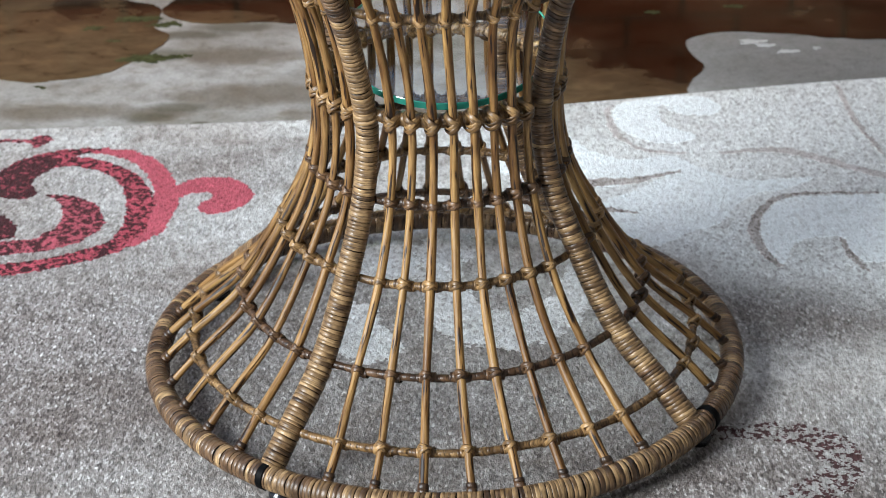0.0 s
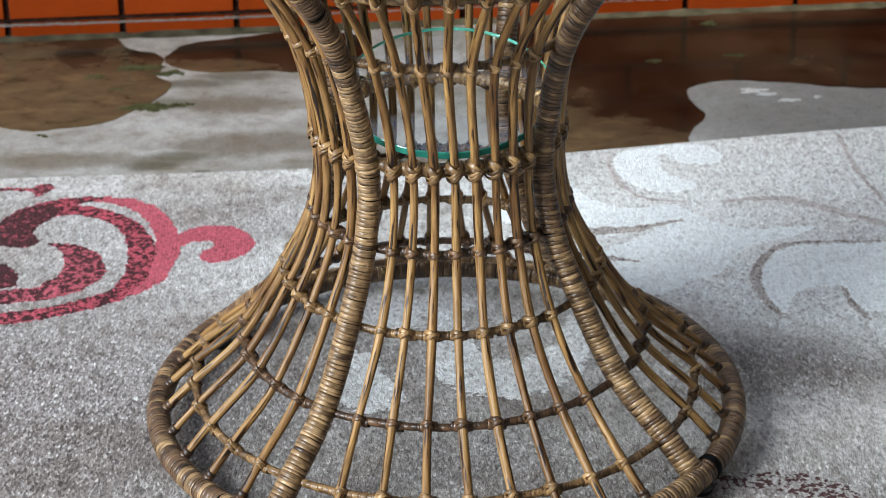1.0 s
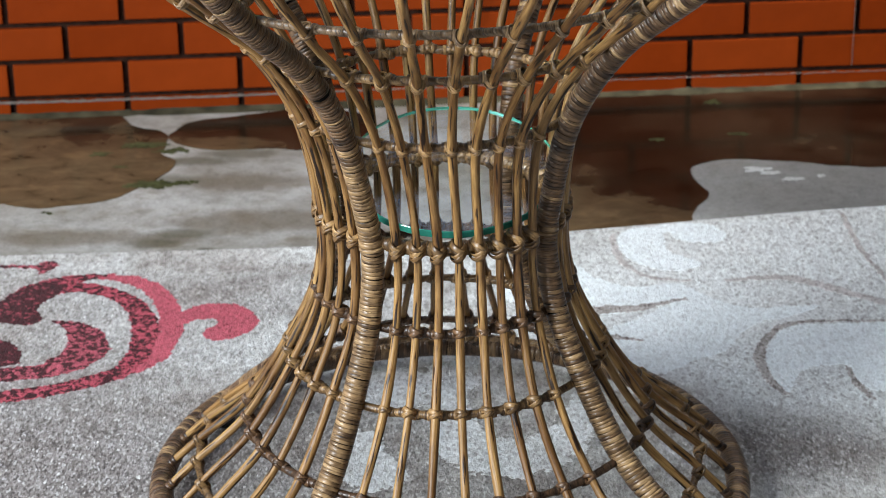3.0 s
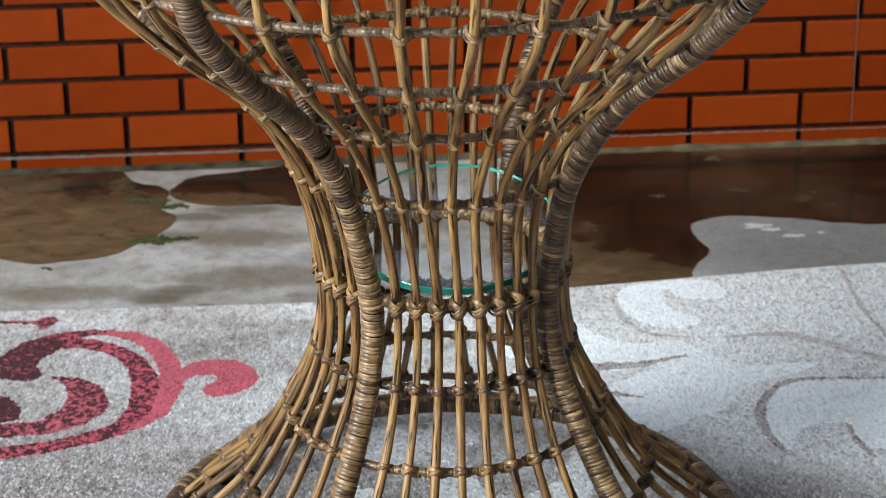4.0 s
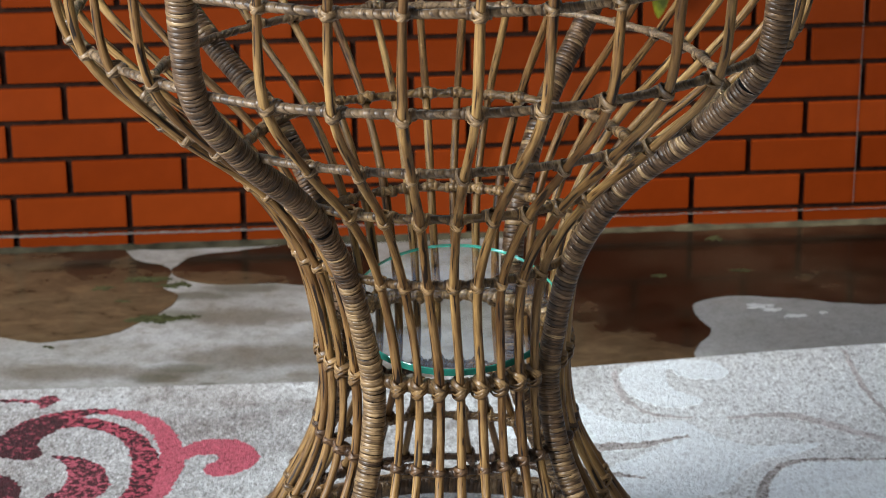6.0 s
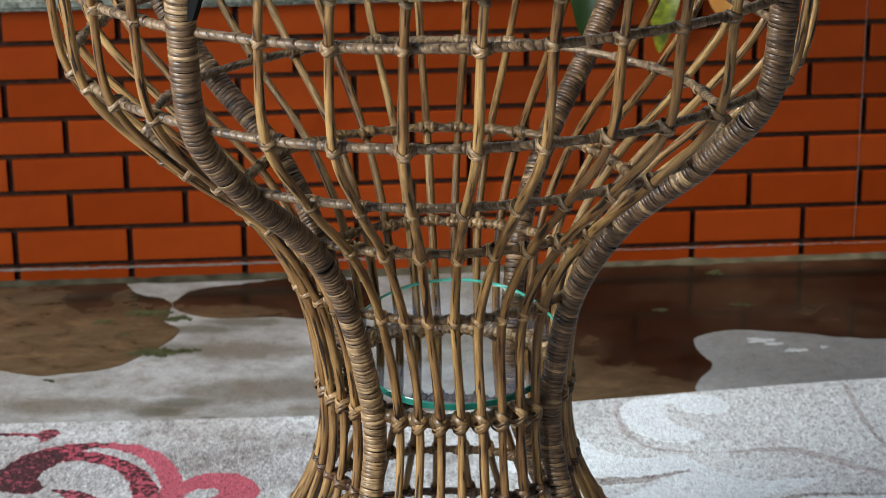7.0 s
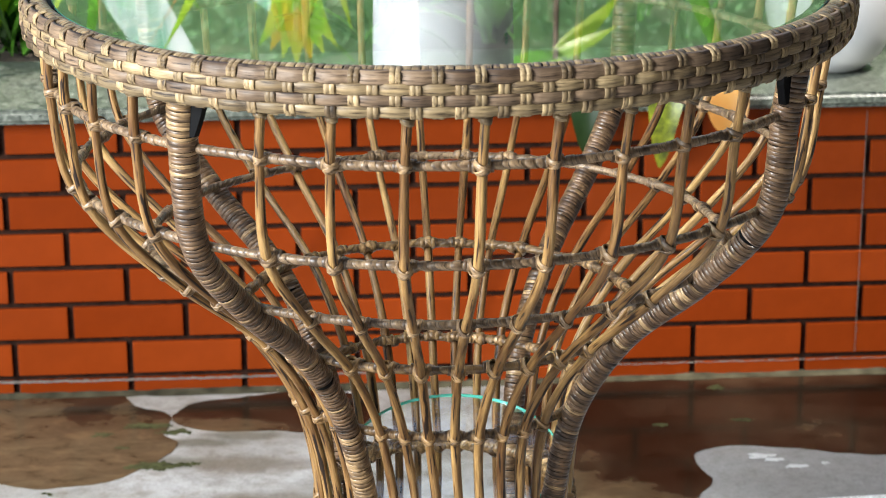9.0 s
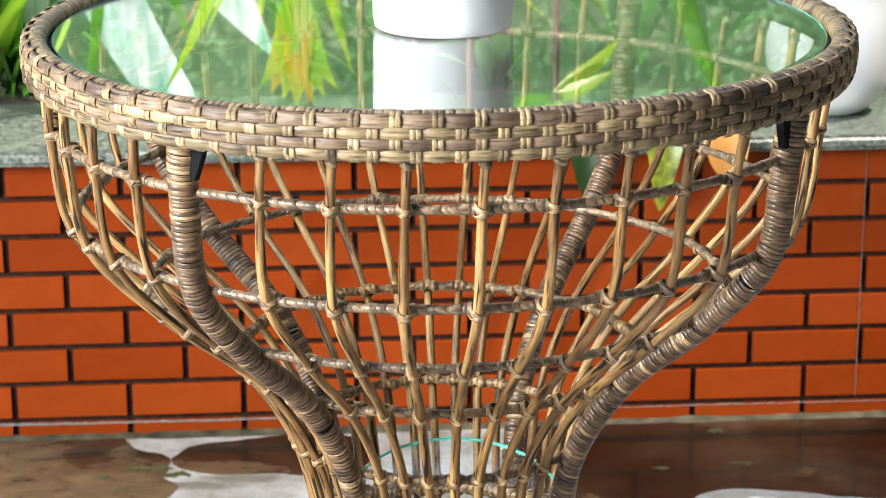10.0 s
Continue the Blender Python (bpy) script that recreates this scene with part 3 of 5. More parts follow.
def spread(pts, k=1.0146):
    """The plan of the floor, laid out from the foot of the camera."""
    return [(x * k, -1.889 + (y + 1.889) * k) for x, y in pts]


def wet_patches():
    a = smooth_loop([(-0.95, 0.960), (-0.624, 0.975), (-0.538, 0.978), (-0.473, 0.983), (-0.428, 0.984), (-0.402, 0.942), (-0.364, 0.921), (-0.350, 0.891), (-0.355, 0.843), (-0.332, 0.814), (-0.341, 0.778), (-0.371, 0.734), (-0.401, 0.699), (-0.452, 0.678), (-0.492, 0.672), (-0.577, 0.694), (-0.95, 0.70)])
    b = smooth_loop([(-0.351, 0.901), (-0.337, 0.936), (-0.310, 0.962), (-0.236, 0.982), (-0.170, 0.996), (-0.09, 0.96), (-0.106, 0.867), (-0.162, 0.849), (-0.227, 0.854), (-0.292, 0.857), (-0.330, 0.871)])
    c = smooth_loop([(0.125, 1.045), (0.25, 1.055), (0.394, 1.068), (0.60, 1.080), (1.2, 1.12), (1.3, 0.70), (0.72, 0.73), (0.547, 0.769), (0.453, 0.787), (0.365, 0.803), (0.318, 0.785), (0.308, 0.735), (0.316, 0.69), (0.296, 0.62), (0.27, 0.50), (0.16, 0.50), (0.10, 0.62), (0.09, 0.85)])
    for i, o in enumerate((a, b, c)):
        ob = new("water_patch", sheet("water_patch", spread(o), -0.01, 0.0008, WET, 0.003, 0.007))
        tagged(ob, "thin brown puddle of water on the concrete", "puddle", "puddles by the wall", "structure")


wet_patches()

# moss scraps on the wet edge
rng = random.Random(5)
MOSS = plain("moss", (0.050, 0.053, 0.022), 0.95, 0.0, 0.5, 90.0, 1.0)
MOSS.node_tree.nodes["Principled BSDF"].inputs["Specular IOR Level"].default_value = 0.05
for x, y, rx, ry in ((-0.377, 0.872, 0.058, 0.016), (-0.342, 0.852, 0.036, 0.014), (-0.358, 0.742, 0.046, 0.026), (-0.318, 0.747, 0.030, 0.010), (-0.431, 0.844, 0.024, 0.010), (-0.400, 0.800, 0.012, 0.008), (-0.473, 0.658, 0.012, 0.007), (0.36, 1.0, 0.022, 0.016), (0.275, 0.87, 0.020, 0.012), (0.38, 0.885, 0.022, 0.010)):
    ob = new("moss_patch", sheet("moss_patch", spread(blob_outline(x, y, 0.48 * rx, 0.50 * ry, rng, 36, 0.7)), 0.0, 0.0011, MOSS, 0.007))
    tagged(ob, "small dark green moss scrap on the wet concrete", "moss", "moss scraps", "structure")


FLAKE = plain("white_flake", (0.46, 0.46, 0.45), 0.8, 0.0, 0.1, 60.0)
for x, y, rx, ry in ((0.388, 0.768, 0.020, 0.010), (0.402, 0.756, 0.016, 0.006), (0.428, 0.735, 0.018, 0.005), (0.465, 0.745, 0.006, 0.004)):
    ob = new("paint_flake", sheet("paint_flake", spread(blob_outline(x, y, 0.7 * rx, 0.7 * ry, rng, 30, 0.8)), 0.0, 0.0009, FLAKE, 0.004))
    tagged(ob, "white lime splash dried on the concrete", "splash", "lime splashes", "structure")


def light_blockers():
    """Unseen blockers added to shape the light: walls behind and to the east of the camera, a roof over the patio, open
    to the west and the garden.
    """
    for name, at, size, label in (("blocker_south", (0.2, -4.2, 1.45), (5.0, 0.2, 2.9), "unseen plain wall added to block light"), ("blocker_east", (2.2, -0.6, 1.45), (0.2, 7.0, 2.9), "unseen plain wall added to block light"), ("blocker_roof", (0.7, -1.85, 2.98), (3.2, 4.9, 0.14), "unseen plain roof added to block sun and sky")):
        ob = new(name, box_mesh(name, size, BLOCKER))
        ob.location = at
        tagged(ob, label, "roof" if "roof" in name else "wall", kind="structure")


light_blockers()

# ---------------------------------------------------------------- garden wall with brick tiles and granite ledge
TILE_W, TILE_H, JOINT = 0.15181, 0.05098, 0.0080
TILE_S0, TILE_Z0 = -0.42019, 0.0255


def garden_wall():
    core = box_mesh("wall_garden", (4.6, 0.16, 0.3805), GROUT)
    ob = new("wall_garden", core)
    ob.matrix_world = WALL @ pose(0, 0.0862, 0.19025)
    tagged(ob, "low garden wall faced with glossy orange brick tiles", "wall", kind="structure")
    return ob


GARDEN_WALL = garden_wall()


def ledge():
    bm = bmesh.new()
    bmesh.ops.create_cube(bm, size=1.0)
    bmesh.ops.scale(bm, vec=(4.6, 0.28, 0.0195), verts=bm.verts)
    bmesh.ops.bevel(bm, geom=[e for e in bm.edges if abs(e.verts[0].co.y + 0.14) < 1e-4 and abs(e.verts[1].co.y + 0.14) < 1e-4], offset=0.006, segments=3, affect="EDGES")
    me = bpy.data.meshes.new("granite_ledge")
    bm.to_mesh(me)
    bm.free()
    me.materials.append(GRANITE)
    ob = new("granite_ledge", me)
    ob.matrix_world = WALL @ pose(0, 0.112, 0.39045)
    tagged(ob, "speckled grey granite slab capping the brick wall", "ledge", kind="structure")


ledge()

# ---------------------------------------------------------------- rug
RUG_Z = 0.009


def rug():
    b = Build()
    ex, ey = (-1.37, 0.470), (1.27, 0.754)       # far hem, end to end
    nu, nv = 60, 46
    rows = []
    for j in range(nv + 1):
        s = j / nv
        row = []
        for i in range(nu + 1):
            u = i / nu
            x = ex[0] + (ey[0] - ex[0]) * u
            yf = ex[1] + (ey[1] - ex[1]) * u - 0.036 * math.exp(-(((x - 0.03) / 0.42) ** 2)) + 0.004 * math.sin(5 * x) + 0.0015 * noise.noise(Vector((x * 30, 0, 0)))
            y = yf - s * 2.1
            row.append((x + 0.10 * s, y, RUG_Z))
        rows.append(row)
    b.grid(rows)
    # hem down to the floor
    b.grid([[(p[0], p[1] + 0.002, 0.0) for p in rows[0]], [(p[0], p[1] + 0.003, 0.005) for p in rows[0]], rows[0]])
    b.grid([rows[-1], [(p[0], p[1] - 0.003, 0.0) for p in rows[-1]]])
    ob = thing("rug", "grey cut-pile rug with white and burgundy scrolls on concrete", "rug")
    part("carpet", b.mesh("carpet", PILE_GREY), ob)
    return ob


RUG = rug()


def motif(name, outline, material, label, lift=0.0001, jitter=0.0042):
    part(name, sheet(name, spread(outline, 1.0138), RUG_Z - 0.006, RUG_Z + 0.00012 + 0.5 * lift, material, jitter), RUG, label)


def ribbon(pts, widths, per=8):
    """Outline of a band along a smooth line, with a width at each knot."""
    line = smooth_line(pts, per)
    n = len(line)
    left, right = [], []
    for i, (x, y) in enumerate(line):
        a, b = line[max(i - 1, 0)], line[min(i + 1, n - 1)]
        dx, dy = b[0] - a[0], b[1] - a[1]
        k = math.hypot(dx, dy) or 1
        f = i / (n - 1) * (len(widths) - 1)
        j = min(int(f), len(widths) - 2)
        w = (widths[j] + (widths[j + 1] - widths[j]) * (f - j)) / 2
        left.append((x - dy / k * w, y + dx / k * w))
        right.append((x + dy / k * w, y - dx / k * w))
    return left + right[::-1]


def rug_pattern():
    # burgundy scroll: a ring that parts into a mottled inner and a plain pink outer band
    motif("red_scroll", ribbon([(-0.56, 0.155), (-0.461, 0.175), (-0.412, 0.186), (-0.369, 0.204), (-0.337, 0.223), (-0.319, 0.254), (-0.314, 0.298), (-0.320, 0.343), (-0.336, 0.386), (-0.360, 0.414), (-0.393, 0.431), (-0.428, 0.433)],
                               [0.024, 0.026, 0.025, 0.024, 0.026, 0.030, 0.032, 0.030, 0.025, 0.022, 0.022, 0.030]), PILE_RED, "mottled burgundy and pink scroll")
    motif("red_scroll", ribbon([(-0.366, 0.460), (-0.397, 0.459), (-0.427, 0.447), (-0.451, 0.424), (-0.467, 0.392)], [0.014, 0.018, 0.024, 0.034, 0.036]), PILE_RED, "mottled burgundy and pink scroll", 0.00016)
    motif("pink_scroll", ribbon([(-0.318, 0.226), (-0.298, 0.256), (-0.292, 0.290), (-0.290, 0.337), (-0.300, 0.386), (-0.317, 0.424), (-0.342, 0.448), (-0.374, 0.461)], [0.006, 0.016, 0.024, 0.027, 0.024, 0.022, 0.021, 0.012]), PILE_PINK, "plain pink edge of the scroll", 0.00022)
    motif("pink_tail", smooth_loop([(-0.300, 0.380), (-0.286, 0.366), (-0.273, 0.378), (-0.259, 0.385), (-0.240, 0.388), (-0.222, 0.384), (-0.205, 0.366), (-0.197, 0.345), (-0.202, 0.326), (-0.213, 0.311), (-0.230, 0.300), (-0.245, 0.301), (-0.255, 0.313), (-0.252, 0.325), (-0.243, 0.332), (-0.241, 0.343), (-0.247, 0.351), (-0.261, 0.349), (-0.276, 0.338), (-0.293, 0.318)]), PILE_PINK, "pink curl on the scroll", 0.00028)
    motif("burgundy_heart", smooth_loop([(-0.54, 0.386), (-0.490, 0.396), (-0.467, 0.426), (-0.446, 0.446), (-0.418, 0.435), (-0.425, 0.411), (-0.435, 0.397), (-0.438, 0.376), (-0.430, 0.355), (-0.438, 0.342), (-0.456, 0.341), (-0.475, 0.347), (-0.54, 0.362)]), PILE_WINE, "burgundy leaf of the scroll", 0.00034)
    motif("burgundy_leaf", smooth_loop([(-0.418, 0.349), (-0.394, 0.347), (-0.371, 0.334), (-0.357, 0.312), (-0.350, 0.286), (-0.354, 0.264), (-0.368, 0.241), (-0.395, 0.224), (-0.428, 0.214), (-0.56, 0.198), (-0.56, 0.228), (-0.432, 0.243), (-0.411, 0.255), (-0.399, 0.274), (-0.395, 0.294), (-0.399, 0.318), (-0.407, 0.337)]), PILE_MAROON, "burgundy inner leaf flecked with pink", 0.00040)
    motif("burgundy_leaf", smooth_loop([(-0.54, 0.315), (-0.462, 0.302), (-0.451, 0.293), (-0.440, 0.274), (-0.439, 0.256), (-0.447, 0.246), (-0.54, 0.232)]), PILE_WINE, "burgundy inner leaf", 0.00046)
    motif("red_sprig", smooth_loop([(-0.56, 0.498), (-0.465, 0.493), (-0.454, 0.501), (-0.436, 0.504), (-0.434, 0.490), (-0.442, 0.475), (-0.452, 0.469), (-0.463, 0.485), (-0.56, 0.486)]), PILE_MAROON, "burgundy sprig")
    # pale scrolls
    motif("white_scroll", smooth_loop([(0.201, 0.546), (0.212, 0.568), (0.243, 0.580), (0.277, 0.588), (0.309, 0.583), (0.325, 0.555), (0.311, 0.533), (0.285, 0.534), (0.267, 0.544), (0.261, 0.562), (0.254, 0.548), (0.257, 0.513), (0.274, 0.491), (0.290, 0.474), (0.263, 0.458), (0.233, 0.465), (0.209, 0.492), (0.201, 0.518)]), PILE_WHITE, "off-white scroll", 0.00058)
    motif("white_scroll", smooth_loop([(0.10, 0.500), (0.139, 0.486), (0.152, 0.474), (0.165, 0.448), (0.189, 0.424), (0.216, 0.417), (0.260, 0.423), (0.287, 0.389), (0.327, 0.361), (0.370, 0.362), (0.406, 0.364), (0.363, 0.337), (0.334, 0.325), (0.310, 0.295), (0.292, 0.260), (0.260, 0.240), (0.216, 0.209), (0.185, 0.225), (0.165, 0.290), (0.178, 0.316), (0.198, 0.329), (0.224, 0.353), (0.246, 0.373), (0.205, 0.358), (0.166, 0.350), (0.06, 0.400)]), PILE_WHITE, "off-white flame-shaped scroll", 0.00064)
    motif("white_scroll", smooth_loop([(0.331, 0.246), (0.337, 0.271), (0.353, 0.297), (0.370, 0.314), (0.399, 0.319), (0.52, 0.318), (0.60, 0.27), (0.56, 0.20), (0.47, 0.172), (0.431, 0.170), (0.419, 0.182), (0.415, 0.203), (0.413, 0.224), (0.397, 0.226), (0.373, 0.220), (0.357, 0.201), (0.347, 0.170), (0.339, 0.168), (0.334, 0.190)]), PILE_WHITE, "off-white scroll", 0.00070)
    motif("white_scroll", smooth_loop([(-0.012, 0.235), (-0.015, 0.139), (-0.008, 0.070), (0.011, 0.029), (0.037, 0.011), (0.074, 0.006), (0.113, 0.026), (0.139, 0.066), (0.147, 0.123), (0.135, 0.177), (0.115, 0.129), (0.097, 0.092), (0.072, 0.076), (0.046, 0.085), (0.029, 0.120), (0.024, 0.168), (0.035, 0.233)]), PILE_PALE, "pale grey scroll", 0.00076, 0.012)
    motif("white_scroll", smooth_loop([(-0.106, 0.073), (-0.076, 0.093), (-0.051, 0.049), (-0.040, 0.004), (-0.063, -0.017), (-0.093, -0.001)]), PILE_PALE, "pale grey petal", 0.00078, 0.012)
    motif("white_scroll", smooth_loop([(-0.079, 0.202), (-0.045, 0.226), (-0.024, 0.207), (-0.024, 0.140), (-0.049, 0.135), (-0.072, 0.153)]), PILE_PALE, "pale grey petal", 0.00080, 0.012)
    motif("grey_outline", ribbon([(0.340, 0.161), (0.329, 0.193), (0.324, 0.236), (0.331, 0.272), (0.349, 0.305), (0.369, 0.322), (0.400, 0.326), (0.47, 0.326)], [0.005, 0.010, 0.011, 0.009, 0.009, 0.007, 0.005, 0.003]), PILE_TAUPE, "taupe outline of the scroll", 0.00084)
    motif("grey_outline", ribbon([(0.428, 0.150), (0.415, 0.182), (0.411, 0.222)], [0.004, 0.008, 0.003]), PILE_TAUPE, "taupe outline of the scroll", 0.00086)
    motif("grey_outline", ribbon([(0.196, 0.560), (0.195, 0.526), (0.201, 0.484), (0.219, 0.451), (0.242, 0.436), (0.275, 0.431)], [0.003, 0.008, 0.008, 0.007, 0.006, 0.003]), PILE_FAWN, "fawn outline of the scroll", 0.00088)
    motif("grey_outline", ribbon([(0.310, 0.430), (0.368, 0.437), (0.400, 0.426), (0.431, 0.401), (0.461, 0.380), (0.53, 0.340)], [0.003, 0.012, 0.014, 0.013, 0.014, 0.008]), PILE_FAWN, "fawn outline of the scroll", 0.00090)
    motif("grey_streak", ribbon([(0.13, 0.350), (0.166, 0.358), (0.193, 0.361), (0.224, 0.368), (0.264, 0.386)], [0.016, 0.018, 0.016, 0.010, 0.002]), PILE_TAUPE, "taupe streak between white scrolls", 0.00094)
    motif("grey_streak", ribbon([(0.165, 0.300), (0.180, 0.295), (0.194, 0.289), (0.210, 0.287)], [0.006, 0.008, 0.007, 0.002]), PILE_TAUPE, "taupe streak between white scrolls", 0.00100)
    motif("grey_outline", ribbon([(0.470, 0.612), (0.469, 0.565), (0.476, 0.491), (0.490, 0.420)], [0.004, 0.006, 0.006, 0.004]), PILE_FAWN, "fawn line in the rug", 0.00106)
    # dark mottled scroll
    motif("dark_scroll", ribbon([(0.20, -0.150), (0.255, -0.148), (0.305, -0.150), (0.340, -0.175), (0.338, -0.22), (0.31, -0.25), (0.26, -0.30)], [0.016, 0.024, 0.036, 0.040, 0.036, 0.040, 0.03]), PILE_DARK, "dark mottled scroll")


rug_pattern()

# ---------------------------------------------------------------- the cane table
CX = -0.003
TABLE = thing("rattan_table", "hourglass woven rattan side table with a round rim", "table", (CX, 0, 0))
LEG0 = -33.9
PROFILE = [(0.0345, 0.2660), (0.0640, 0.2350), (0.1075, 0.1865), (0.1720, 0.1445), (0.2335, 0.1160), (0.3070, 0.1098), (0.4045, 0.1275), (0.4780, 0.1725), (0.5415, 0.2450), (0.6080, 0.3035), (0.6883, 0.3183), (0.738, 0.3220)]
# the outline as arc length: length -> radius, length -> height
LENGTHS = [0.0]
for (za, ra), (zb, rb) in zip(PROFILE, PROFILE[1:]):
    LENGTHS.append(LENGTHS[-1] + math.hypot(zb - za, rb - ra))
S_R = [(s, r) for s, (z, r) in zip(LENGTHS, PROFILE)]
S_Z = [(s, z) for s, (z, r) in zip(LENGTHS, PROFILE)]
TOTAL = LENGTHS[-1]
HOOPS = PROFILE[1:11]


def outline_at(s, inward=0.0):
    s = min(max(s, 0), TOTAL)
    r, z = spline(S_R, s), spline(S_Z, s)
    if inward:
        e = 0.002
        a, b = min(max(s - e, 0), TOTAL), min(max(s + e, 0), TOTAL)
        dr, dz = spline(S_R, b) - spline(S_R, a), spline(S_Z, b) - spline(S_Z, a)
        k = math.hypot(dr, dz)
        r, z = r - inward * dz / k, z + inward * dr / k
    return r, z


# how far the legs stand outside the rods, by height
PROUD = [(0.0, 0.0), (0.05, 0.0), (0.12, 0.0030), (0.20, 0.0060), (0.25, 0.0040), (0.30, 0.0008), (0.35, 0.0050), (0.42, 0.0075), (0.52, 0.0080), (0.58, 0.0060), (0.64, 0.0025), (0.70, 0.0005), (0.8, 0.0)]


def legs():
    for q in range(4):
        rng = random.Random(40 + q)
        phi = LEG0 + 90 * q

        spread_by = (-1.2, 2.2, -0.6, -1.1)[q]             # the legs stand further apart above the waist

        def turn_at(s):
            f = min(max((s - LENGTHS[3]) / (LENGTHS[7] - LENGTHS[3]), 0.0), 1.0)
            return phi + spread_by * f * f * (3 - 2 * f) + (-1.4, -0.5, 0.0, 0.0)[q] * max(0.0, 1 - s / LENGTHS[3])

        def path(s):
            r, z = outline_at(s, 0.004)
            return on_axis(r + spline(PROUD, z), turn_at(s), z)

        def radius(s):
            return spline([(0, 0.0112), (0.25, 0.0102), (0.45, 0.0100), (0.65, 0.0107), (0.78, 0.0115), (TOTAL, 0.0124)], s)

        def cane_for(s):
            """Straw cane below the waist, mostly brown cane above it."""
            high = LENGTHS[6] < s < TOTAL - 0.055 if q == 0 else s > LENGTHS[4]
            return int(rng.random() < (0.92 if high else (0.03, 0.22, 0.7, 0.4)[q]))

        b = Build()
        wrapped(b, path, TOTAL - 0.004, 0.0038, radius, rng, 14, 0.22, 0.03, 0.014, pick=cane_for)
        core = Build()
        tube(core, [path(TOTAL * i / 60) for i in range(61)], lambda f: 0.9 * radius(f * TOTAL), 12)
        leg = part("leg", core.mesh("leg", BLACK_STEEL), TABLE, "thick leg tightly bound with flat cane")
        tagged(part("cane_wrapping", b.mesh("cane_wrapping", CANE_WRAP, CANE_WRAP_BROWN), leg), kind="stuff")
        # dark binding at the waist
        s = LENGTHS[5]
        c = Build()
        wrapped(c, lambda d: path(s - 0.004 + d), 0.009, 0.0045, lambda d: radius(s) * 1.10, rng, 14, 0.1, 0.05)
        part("binding", c.mesh("binding", CANE_WRAP), leg)
        # steel showing where leg and base ring meet, and the glide under it
        d = Build()
        tube(d, [on_axis(0.2672, phi + k, 0.031) for k in ((-2.0, -1.8, -0.9, -0.6) if q % 2 == 0 else (2.6, 3.0, 3.8, 4.2))], 0.0121, 12)
        if q < 2:
            part("steel_sleeve", d.mesh("steel_sleeve", BLACK_STEEL), leg, "black steel tube showing at the joint")
        e = Build()
        lathe(e, [(0.0, 0.0), (0.008, 0.0), (0.0105, 0.002), (0.0115, 0.006), (0.0105, 0.010), (0.006, 0.012), (0.005, 0.015), (0.0, 0.015)], 20)
        part("glide", e.mesh("glide", BLACK_PLASTIC), leg, "black plastic glide foot", pose(*on_axis(0.264, phi + 1.5, RUG_Z + 0.0003)))
        # black steel gusset under the rim
        g = Build()
        side = 1 if q in (0, 2) else -1
        a0 = phi + spread_by + side * 3.2
        rows = []
        for z, w in ((0.742, 0.016), (0.731, 0.014), (0.716, 0.0105), (0.700, 0.004)) if q else ((0.742, 0.0125), (0.731, 0.011), (0.716, 0.008), (0.700, 0.003)):
            m = on_axis(0.318, a0, z)
            tang = Vector((math.cos(radians(a0)), math.sin(radians(a0)), 0)) * side
            out = Vector((math.sin(radians(a0)), -math.cos(radians(a0)), 0))
            rows.append([m - tang * 0.010 + out * 0.003, m - tang * 0.010 - out * 0.003, m + tang * (w - 0.006) - out * 0.003, m + tang * (w - 0.006) + out * 0.003])
        g.grid(rows, closed_u=True, caps=True)
        part("gusset", g.mesh("gusset", BLACK_STEEL, smooth=False), leg, "black steel gusset under the rim")


legs()


# first rod and step of each of the four sectors between the legs
SECTORS = ((-22.7, 9.657), (67.5, 9.70), (154.2, 9.78), (246.8, 9.92))
# how the front rods lean together and apart, ring by ring: shift, and squeeze for each step from the middle
LEAN = ((-2.0, -0.55), (-2.1, -0.60), (-2.0, -0.35), (-1.4, -0.65), (0.3, -0.20), (0.9, -0.30), (-1.0, -0.38), (-0.9, 0.12), (-1.2, -0.25), (-0.4, 0.05), (-0.2, -0.05), (-0.2, -0.05))
RODS = [(q, i) for q in range(4) for i in range(8)]


def rod_angle(n, s):
    """Where rod n stands, in degrees, s metres up the outline."""
    q, i = RODS[n]
    phi = SECTORS[q][0] + SECTORS[q][1] * i
    if q == 0:
        phi += spline([(l, k[0]) for l, k in zip(LENGTHS, LEAN)], s) + (i - 3.5) * spline([(l, k[1]) for l, k in zip(LENGTHS, LEAN)], s)
    return phi + 0.55 * noise.noise(Vector((7.3 * n, s * 6, 0))) * (0.10 / spline(S_R, s) + 0.35)


